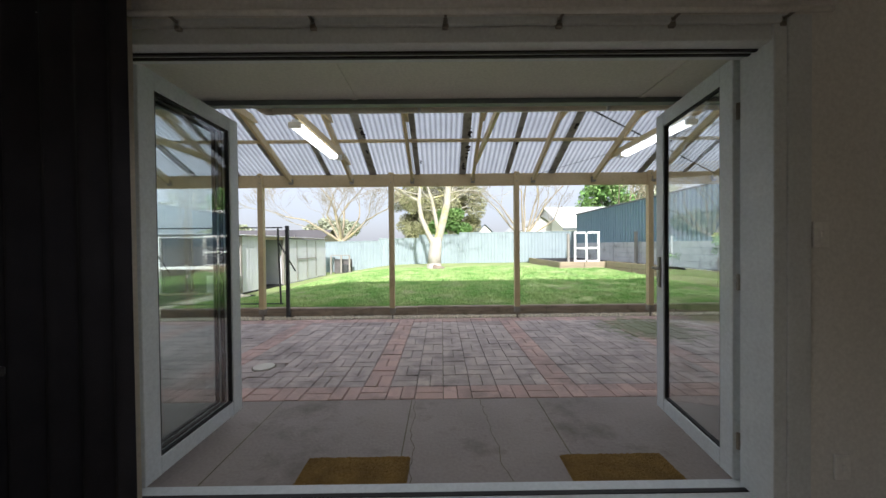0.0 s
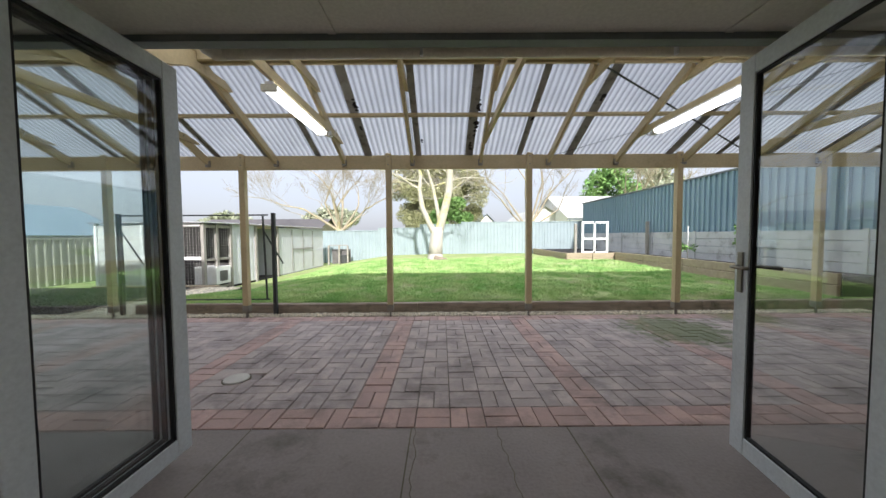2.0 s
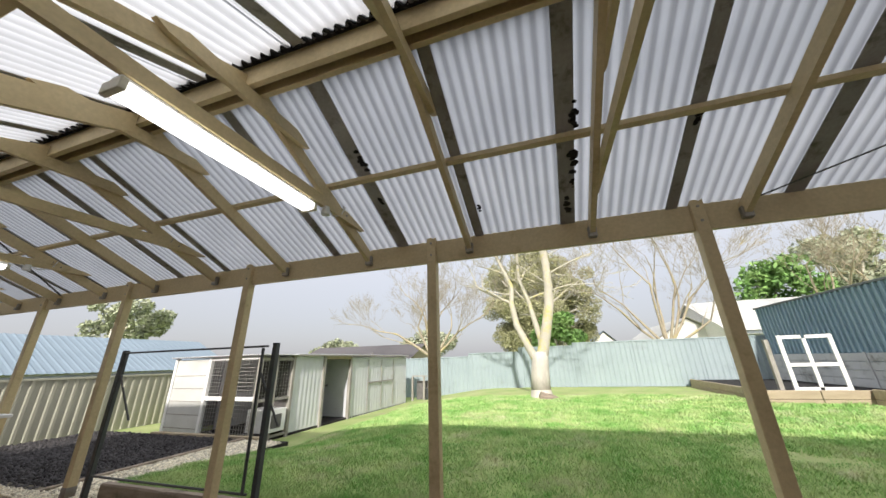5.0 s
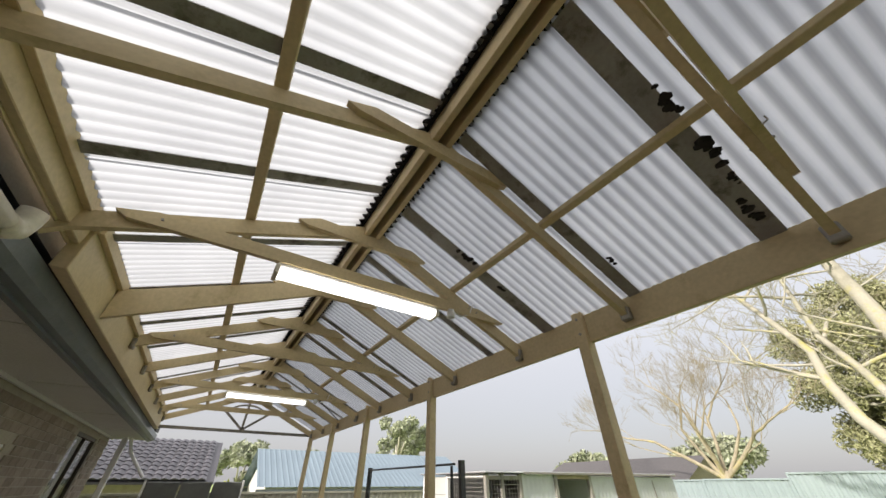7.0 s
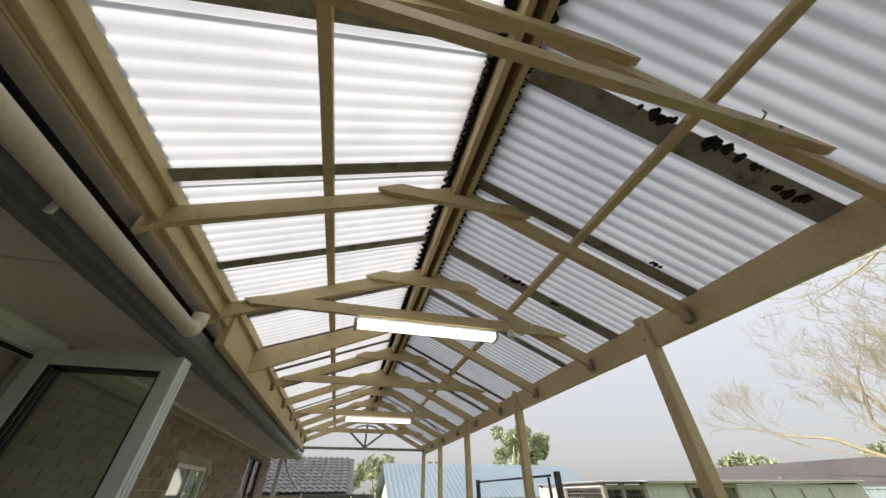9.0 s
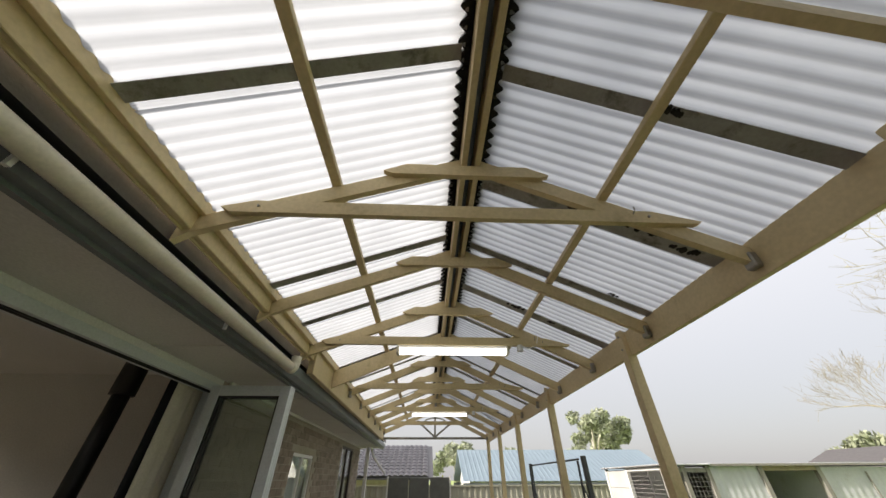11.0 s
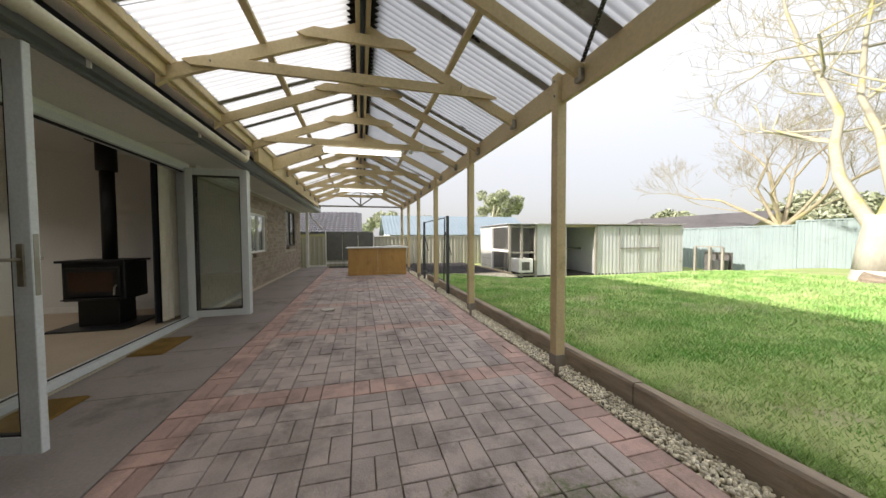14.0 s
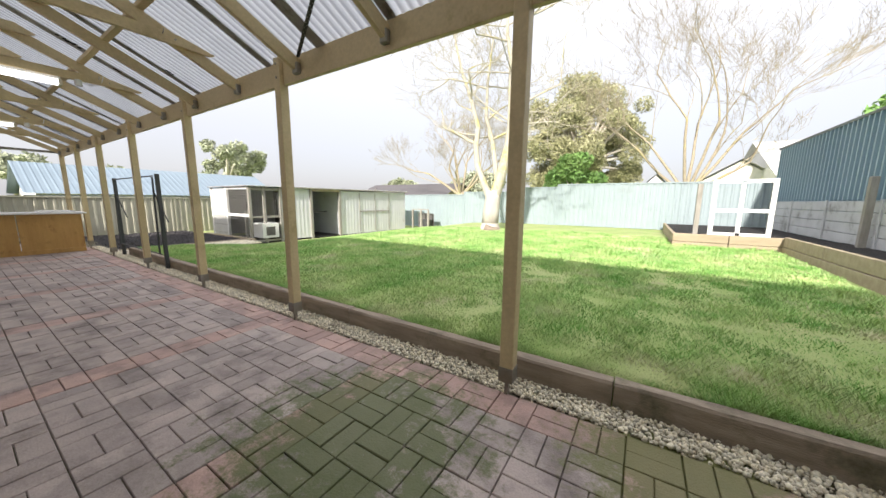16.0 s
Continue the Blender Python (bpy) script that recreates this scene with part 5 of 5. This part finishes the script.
def gable_house(name, label, x0, x1, y0, y1, eave, ridge, along, wall_mat, roof_mat, base=-0.5, over=0.3, ribs=0.0):
    t = thing(name, ((x0 + x1) / 2, (y0 + y1) / 2, 0), label, "house", "neighbouring houses")
    hx, hy = (x1 - x0) / 2, (y1 - y0) / 2
    bm = bmesh.new()
    if along == "y":
        prism(bm, [(-hx, base), (hx, base), (hx, eave), (0, ridge), (-hx, eave)], "y", -hy, hy)
    else:
        prism(bm, [(-hy, base), (hy, base), (hy, eave), (0, ridge), (-hy, eave)], "x", -hx, hx)
    part("wall", bm, wall_mat, t)
    half = hx if along == "y" else hy
    run = (hy if along == "y" else hx) + over
    sl = (ridge - eave) / half
    for s in (-1, 1):
        bm = bmesh.new()
        n = max(1, int(2 * run / ribs)) if ribs else 1
        rows = []
        for i in range(n * 4 + 1 if ribs else 2):
            u = -run + 2 * run * i / (n * 4 if ribs else 1)
            c = 0.014 * (1 if i % 4 in (1,) else 0) if ribs else 0
            line_ = []
            for w in (0.0, half + over):
                z = ridge + 0.08 - sl * w + c
                line_.append(bm.verts.new((s * w, u, z) if along == "y" else (u, s * w, z)))
            rows.append(line_)
        for a, b in zip(rows, rows[1:]):
            bm.faces.new((a[0], b[0], b[1], a[1]))
        part("roof", bm, roof_mat, t)
    e = half + over
    for s in (-1, 1):
        z = ridge + 0.0 - sl * e
        part("gutter", boxes((s * e - 0.06, s * e + 0.06, -run, run, z - 0.1, z + 0.03) if along == "y" else (-run, run, s * e - 0.06, s * e + 0.06, z - 0.1, z + 0.03)), FASCIA, t)
    return t


gable_house("garage", "low garage with blue-grey steel roof behind the fence", -17.8, -13.4, 5.4, 13.6, 1.45, 2.5, "y", WHITE_PAINT, BLUE_ROOF, ribs=0.19)
house = thing("neighbour_house", (-19.0, -1.0, 0), "neighbouring house with dark glazed tile roof", "house", "neighbouring houses")
part("wall", boxes((-4.0, 3.0, -6.5, 4.6, -0.5, 1.6)), MORTAR, house)
bm = bmesh.new()
prism(bm, [(3.4, 1.45), (3.4, 1.52), (-0.4, 3.0), (-4.4, 1.52), (-4.4, 1.45), (-0.4, 2.9)], "y", -7.0, 5.0)
part("roof", bm, TILE, house)
me = mesh_of("roof_tile", prism(bmesh.new(), [(-0.13, 0.0), (-0.09, 0.035), (-0.03, 0.05), (0.03, 0.035), (0.1, 0.005), (0.13, 0.0)], "x", -0.0, 0.34), TILE)
tiles = []
for i in range(11):
    for j in range(26):
        ob = new("roof_tile", me)
        ob.parent = house
        u = 0.34 * i
        ob.matrix_basis = pose(-0.3 + u, -2.0 + 0.265 * j, 3.02 - 0.39 * u, 0, 21.3 - 3, 0)
gable_house("neighbour_house", "distant house with pale roof behind the fence", 9.5, 21.0, 24.0, 33.0, 2.6, 4.6, "x", WHITE_PAINT, PALE_PANEL, ribs=0.3)
gable_house("neighbour_house", "white gabled house behind the back fence", 6.6, 10.6, 27.0, 36.0, 2.3, 3.6, "y", WHITE_PAINT, PALE_PANEL)
gable_house("neighbour_house", "distant house with blue-grey roof behind the fence", 3.6, 6.4, 36.0, 44.0, 2.2, 3.6, "y", WHITE_PAINT, BLUE_ROOF)
gable_house("neighbour_house", "distant house with brown roof behind the shed", -22.0, -11.0, 27.0, 35.0, 1.4, 2.9, "x", MORTAR, ROOF_TILE)

# ---- lawn edging, gravel ----
lawn_edge = thing("lawn_edging", (0, 5.715, 0), "weathered brown timber sleepers retaining the lawn", "edging")
joints = [9.13, 6.73, 4.33, 1.93, -0.47, -2.87, -5.2]
for i, (b, a) in enumerate(zip(joints, joints[1:])):
    bm = bmesh.new()
    n = 14
    dz = 0.006 * math.sin(3 * i)
    r = random.Random(i)
    rings = []
    for k in range(n + 1):
        x = a + 0.004 + (b - a - 0.008) * k / n
        w = r.uniform(-0.004, 0.004)
        rings.append([bm.verts.new(c) for c in ((x, 0.0 + w, -0.08), (x, 0.0 + w, 0.155 + dz), (x, 0.012 + w, 0.172 + dz + w), (x, 0.088, 0.172 + dz - w), (x, 0.1, 0.16 + dz), (x, 0.1, -0.08))])
    for p, q in zip(rings, rings[1:]):
        for k in range(6):
            bm.faces.new((p[k], q[k], q[(k + 1) % 6], p[(k + 1) % 6]))
    bm.faces.new(rings[0])
    bm.faces.new(rings[-1][::-1])
    bmesh.ops.recalc_face_normals(bm, faces=bm.faces[:])
    part("sleeper", bm, SLEEPER, lawn_edge)

GRAVEL = material("pale_river_pebbles", (0.76, 0.71, 0.57), (0.6, 0.54, 0.4), rough=0.7, scale=30, fine=120, bump=0.2, piece=0.35)
r = np.random.default_rng(2)
t_ = (1 + 5 ** 0.5) / 2
ico = np.array([(-1, t_, 0), (1, t_, 0), (-1, -t_, 0), (1, -t_, 0), (0, -1, t_), (0, 1, t_), (0, -1, -t_), (0, 1, -t_), (t_, 0, -1), (t_, 0, 1), (-t_, 0, -1), (-t_, 0, 1)]) / 1.9
ico_f = np.array([(0, 11, 5), (0, 5, 1), (0, 1, 7), (0, 7, 10), (0, 10, 11), (1, 5, 9), (5, 11, 4), (11, 10, 2), (10, 7, 6), (7, 1, 8), (3, 9, 4), (3, 4, 2), (3, 2, 6), (3, 6, 8), (3, 8, 9), (4, 9, 5), (2, 4, 11), (6, 2, 10), (8, 6, 7), (9, 8, 1)])
count = 17000
c = np.stack([-7.6 + 14.6 * r.random(count), 5.515 + 0.2 * r.random(count), -0.012 + 0.03 * r.random(count)], 1)
sz = 0.0075 + 0.0085 * r.random((count, 1, 1))
v = (ico[None] * sz * (0.6 + 0.6 * r.random((count, 1, 3))) + 0.001 * r.normal(size=(count, 12, 3)) + c[:, None]).reshape(-1, 3)
f = (ico_f[None] + 12 * np.arange(count)[:, None, None]).reshape(-1, 3)
me = bpy.data.meshes.new("gravel")
me.from_pydata(v.tolist(), [], f.tolist())
me.materials.append(GRAVEL)
me.shade_smooth()
tagged(new("gravel", me), "pale river pebbles between paving and sleepers", "gravel", kind="stuff")


def scatter_stones(name, mat, label, category, places, size):
    n = len(places)
    vv = (ico[None] * size * (0.5 + r.random((n, 1, 1))) * (0.5 + 0.8 * r.random((n, 1, 3))) + places[:, None]).reshape(-1, 3)
    ff = (ico_f[None] + 12 * np.arange(n)[:, None, None]).reshape(-1, 3)
    mesh = bpy.data.meshes.new(name)
    mesh.from_pydata(vv.tolist(), [], ff.tolist())
    mesh.materials.append(mat)
    tagged(new(name, mesh), label, category, kind="stuff")


CHIP = material("dark_bark_chip", (0.06, 0.055, 0.055), (0.03, 0.028, 0.028), rough=0.85, scale=20, bump=0.2, piece=0.5)
n = 9000
scatter_stones("mulch_chips", CHIP, "loose black bark chips on the bed", "mulch", np.stack([-11.2 + 4.7 * r.random(n), 5.75 + 3.0 * r.random(n), np.full(n, -0.04) + 0.012 * r.random(n)], 1), 0.026)
n = 8000
scatter_stones("white_gravel", GRAVEL, "strip of pale pebbles beside the mulch edging", "gravel", np.stack([-6.4 + 1.05 * r.random(n), 5.75 + 2.95 * r.random(n), np.full(n, -0.045) + 0.02 * r.random(n)], 1), 0.022)
solid("gravel_bed", boxes((-9.6, 9.5, 5.508, 5.74, -0.1, -0.012)), SAND, "dark soil under the pebbles", "soil", kind="structure")

# ---- grass ----
GRASS = material("grass_blades", (0.17, 0.39, 0.08), (0.46, 0.57, 0.23), rough=0.6, scale=2.2, fine=4, bump=0, piece=0.22, dirt=(0.62, 0.58, 0.38), dirt_amount=0.28, dirt_scale=0.9)
count = 300000
u = r.random(count)
y = 5.825 + 9.1 * u ** 1.7
x = -5.1 + 12.0 * r.random(count)
keep = np.array([noise.noise(Vector((a * 0.9, b * 0.9, 3.0))) * 0.5 + noise.noise(Vector((a * 3.1, b * 3.1, 7.0))) * (0.35 + 0.2 * step(a, 1.5, 3.5)) for a, b in zip(x, y)])
bare = keep + 0.34 > 0.6 * r.random(count) - 0.25
x, y, keep = x[bare], y[bare], keep[bare]
count = len(x)
z = np.array([lawn_z(a, b) for a, b in zip(x, y)]) - 0.004
h = (0.022 + 0.03 * r.random(count)) * (1 + (0.9 + 0.7 * np.clip(x - 1.5, 0, 1)) * np.clip(keep, -0.4, 0.7)) * (1 + 0.05 * (y - 6))
a = 2 * np.pi * r.random(count)
w = 0.0035 + 0.0015 * (y - 6)
lean = 0.7 * h
b2 = 2 * np.pi * r.random(count)
p = np.stack([x, y, z], 1)
d = np.stack([np.cos(a) * w, np.sin(a) * w, 0 * a], 1)
tip = p + np.stack([np.cos(b2) * lean, np.sin(b2) * lean, h], 1)
v = np.stack([p - d, p + d, tip], 1).reshape(-1, 3)
me = bpy.data.meshes.new("grass")
me.from_pydata(v.tolist(), [], np.arange(3 * count).reshape(-1, 3).tolist())
me.materials.append(GRASS)
tagged(new("grass", me), "short tufted green grass of the lawn", "grass", kind="stuff")


# ---- brick pavers ----
def add_patch(m, centre, radius, colour, scale=5.0):
    """Moss grown over a surface round a place, with a ragged edge."""
    n, l = m.node_tree.nodes, m.node_tree.links
    p = n["Principled BSDF"]
    src = p.inputs["Base Color"].links[0].from_socket
    geo, dist, nz = n.new("ShaderNodeNewGeometry"), n.new("ShaderNodeVectorMath"), n.new("ShaderNodeTexNoise")
    dist.operation = "DISTANCE"
    dist.inputs[1].default_value = (*centre, 0)
    nz.inputs["Scale"].default_value, nz.inputs["Detail"].default_value, nz.inputs["Roughness"].default_value = scale, 10, 0.8
    l.new(geo.outputs["Position"], dist.inputs[0])
    l.new(geo.outputs["Position"], nz.inputs[0])
    near, mul, edge_ = n.new("ShaderNodeMapRange"), n.new("ShaderNodeMath"), n.new("ShaderNodeMapRange")
    near.inputs[1].default_value, near.inputs[2].default_value, near.inputs[3].default_value, near.inputs[4].default_value = 0.1 * radius, radius, 0.38, 0.0
    l.new(dist.outputs["Value"], near.inputs[0])
    mul.operation = "ADD"
    l.new(near.outputs[0], mul.inputs[0])
    l.new(nz.outputs[0], mul.inputs[1])
    edge_.inputs[1].default_value, edge_.inputs[2].default_value, edge_.inputs[4].default_value = 0.63, 0.75, 0.82
    l.new(mul.outputs[0], edge_.inputs[0])
    mx = n.new("ShaderNodeMix")
    mx.data_type = "RGBA"
    mx.inputs[7].default_value = (*colour, 1)
    l.new(edge_.outputs[0], mx.inputs[0])
    l.new(src, mx.inputs[6])
    l.new(mx.outputs[2], p.inputs["Base Color"])


PAVER_GREY = material("grey_brown_clay_paver", (0.47, 0.39, 0.355), (0.35, 0.295, 0.27), rough=0.58, scale=4, fine=90, bump=0.35, piece=0.15, dirt=(0.2, 0.165, 0.15), dirt_amount=0.5, dirt_scale=2.2)
PAVER_RED = material("worn_red_clay_paver", (0.5, 0.33, 0.28), (0.41, 0.285, 0.245), rough=0.58, scale=4, fine=90, bump=0.35, piece=0.15, dirt=(0.25, 0.18, 0.155), dirt_amount=0.5, dirt_scale=2.2)
for m in (PAVER_GREY, PAVER_RED, SAND):
    add_patch(m, (3.15, 4.72), 1.15, (0.095, 0.125, 0.03), 6.0)
    add_patch(m, (4.65, 5.35), 0.8, (0.15, 0.16, 0.045), 7.0)
CELL, JOINT = 0.246, 0.0055


def paver_verts(cx, cy, lx, ly, z, tx, ty):
    hx, hy, e = lx / 2, ly / 2, 0.0035
    out = []
    for s, zz in ((0, -0.03), (0, z - e), (e, z)):
        for a, b in ((-1, -1), (1, -1), (1, 1), (-1, 1)):
            px, py = a * (hx - s), b * (hy - s)
            out.append((cx + px, cy + py, zz + (px * tx + py * ty if zz > -0.02 else 0)))
    return out


PAVER_F = [(0, 1, 5, 4), (1, 2, 6, 5), (2, 3, 7, 6), (3, 0, 4, 7), (4, 5, 9, 8), (5, 6, 10, 9), (6, 7, 11, 10), (7, 4, 8, 11), (8, 9, 10, 11)]
paving = thing("paving", (0, 0, 0), "basket-weave brick paving with red bands", "paving", kind="structure")
shared = {}
for red in (0, 1):
    me = bpy.data.meshes.new("paver")
    me.from_pydata(paver_verts(0, 0, CELL - JOINT, CELL / 2 - JOINT, 0.0, 0, 0), [], PAVER_F)
    me.materials.append(PAVER_RED if red else PAVER_GREY)
    shared[red] = me
rest = {0: ([], []), 1: ([], [])}
rp = random.Random(12)
X0, Y0 = -0.62 - CELL / 2, 2.553
pieces = []
for i in range(-37, 40):
    for j in range(12):
        red = 1 if (i % 7 == 0 or j in (0, 11)) else 0
        x, y = X0 + CELL * i, Y0 + CELL * j
        flat = (i + j) % 2 == 0
        for k in (0, 1):
            cx, cy = (x + CELL / 2, y + CELL * (0.25 + 0.5 * k)) if flat else (x + CELL * (0.25 + 0.5 * k), y + CELL / 2)
            if (cx + 1.94) ** 2 + (cy - 3.3) ** 2 < 0.13 ** 2:
                continue
            z, tx, ty = rp.uniform(-0.003, 0.003), rp.uniform(-0.012, 0.012), rp.uniform(-0.012, 0.012)
            if 2.1 < cx < 5.3 and cy > 3.2:
                pieces.append((red, pose(cx + rp.uniform(-0.0015, 0.0015), cy, z, math.degrees(ty), -math.degrees(tx), (0 if flat else 90) + rp.uniform(-0.6, 0.6))))
            else:
                vs, fs = rest[red]
                o = len(vs)
                lx, ly = (CELL - JOINT, CELL / 2 - JOINT) if flat else (CELL / 2 - JOINT, CELL - JOINT)
                vs += paver_verts(cx, cy, lx, ly, z, tx, ty)
                fs += [tuple(o + q for q in face) for face in PAVER_F]
for red, (vs, fs) in rest.items():
    me = bpy.data.meshes.new("pavers")
    me.from_pydata(vs, [], fs)
    me.materials.append(PAVER_RED if red else PAVER_GREY)
    ob = new("pavers", me)
    ob.parent = paving
    tagged(ob, "worn red clay pavers" if red else "grey-brown clay pavers", kind="stuff")
for red, m in pieces:
    ob = new("paver", shared[red])
    ob.parent = paving
    ob.matrix_basis = m
# joints and cracks of the slab
solid("slab_joints", boxes(*[(x - 0.004, x + 0.004, 1.5, 2.54, 0.0, 0.0012) for x in (-7.1, -5.2, -3.3, -1.35, -0.27, 0.78, 2.7, 4.6, 6.5)]), SAND, "narrow joints across the concrete slab", "joint", kind="structure")
bm = bmesh.new()
rc = random.Random(9)
for x0 in (0.3, -0.25):
    prev, xx = None, x0
    for k in range(22):
        yy = 2.54 - 0.045 * k
        xx += rc.uniform(-0.012, 0.022)
        cur = (bm.verts.new((xx - 0.0025, yy, 0.0015)), bm.verts.new((xx + 0.0025, yy, 0.0015)))
        if prev:
            bm.faces.new((prev[0], cur[0], cur[1], prev[1]))
        prev = cur
solid("slab_cracks", bm, SAND, "hairline cracks in the concrete slab", "crack", kind="structure")
solid("sill_mortar", boxes((OPEN_L, OPEN_R, 1.44, 1.487, -0.02, 0.022), bevel=0.01), MORTAR, "rough mortar bed below the door sill", "trim", kind="structure")

# ---- wall bricks ----
wall = bpy.data.objects["wall_north"]
BH, BL = 0.098, 0.24
me = mesh_of("brick", boxes((0.005, BL - 0.005, 0, 0.016, 0.005, BH - 0.005), bevel=0.004), BRICK)
half_me = mesh_of("brick", boxes((0.005, BL / 2 - 0.005, 0, 0.016, 0.005, BH - 0.005), bevel=0.004), BRICK)
for j in range(23):
    z = -0.02 + BH * j
    x = OPEN_R + 0.012
    if j % 2:
        ob = new("brick", half_me)
        ob.parent, ob.location = wall, (x, 1.434, z)
        x += BL / 2
    while x < 4.2:
        ob = new("brick", me)
        ob.parent, ob.location = wall, (x, 1.434, z)
        x += BL
vs, fs = [], []
openings = ((-5.57, -4.36, 0.77, 1.85), (-9.52, -7.93, 0.84, 2.22))
for j in range(23):
    z = -0.02 + BH * j
    x = -10.6 + (BL / 2 if j % 2 else 0)
    while x < OPEN_L - 0.02:
        x1 = min(x + BL, OPEN_L - 0.01)
        if not any(x1 > a and x < b and z + BH > c and z < d for a, b, c, d in openings):
            o = len(vs)
            g = 0.005
            vs += [(x + g, 1.43, z + g), (x1 - g, 1.43, z + g), (x1 - g, 1.43, z + BH - g), (x + g, 1.43, z + BH - g), (x + g, 1.447, z + g), (x1 - g, 1.447, z + g), (x1 - g, 1.447, z + BH - g), (x + g, 1.447, z + BH - g)]
            fs += [tuple(o + q for q in face) for face in ((0, 1, 5, 4), (1, 2, 6, 5), (2, 3, 7, 6), (3, 0, 4, 7), (4, 5, 6, 7))]
        x += BL
m2 = bpy.data.meshes.new("bricks")
m2.from_pydata(vs, [], fs)
m2.materials.append(BRICK_GREY)
ob = new("bricks", m2)
ob.parent = wall
tagged(ob, "grey-brown face bricks", kind="stuff")
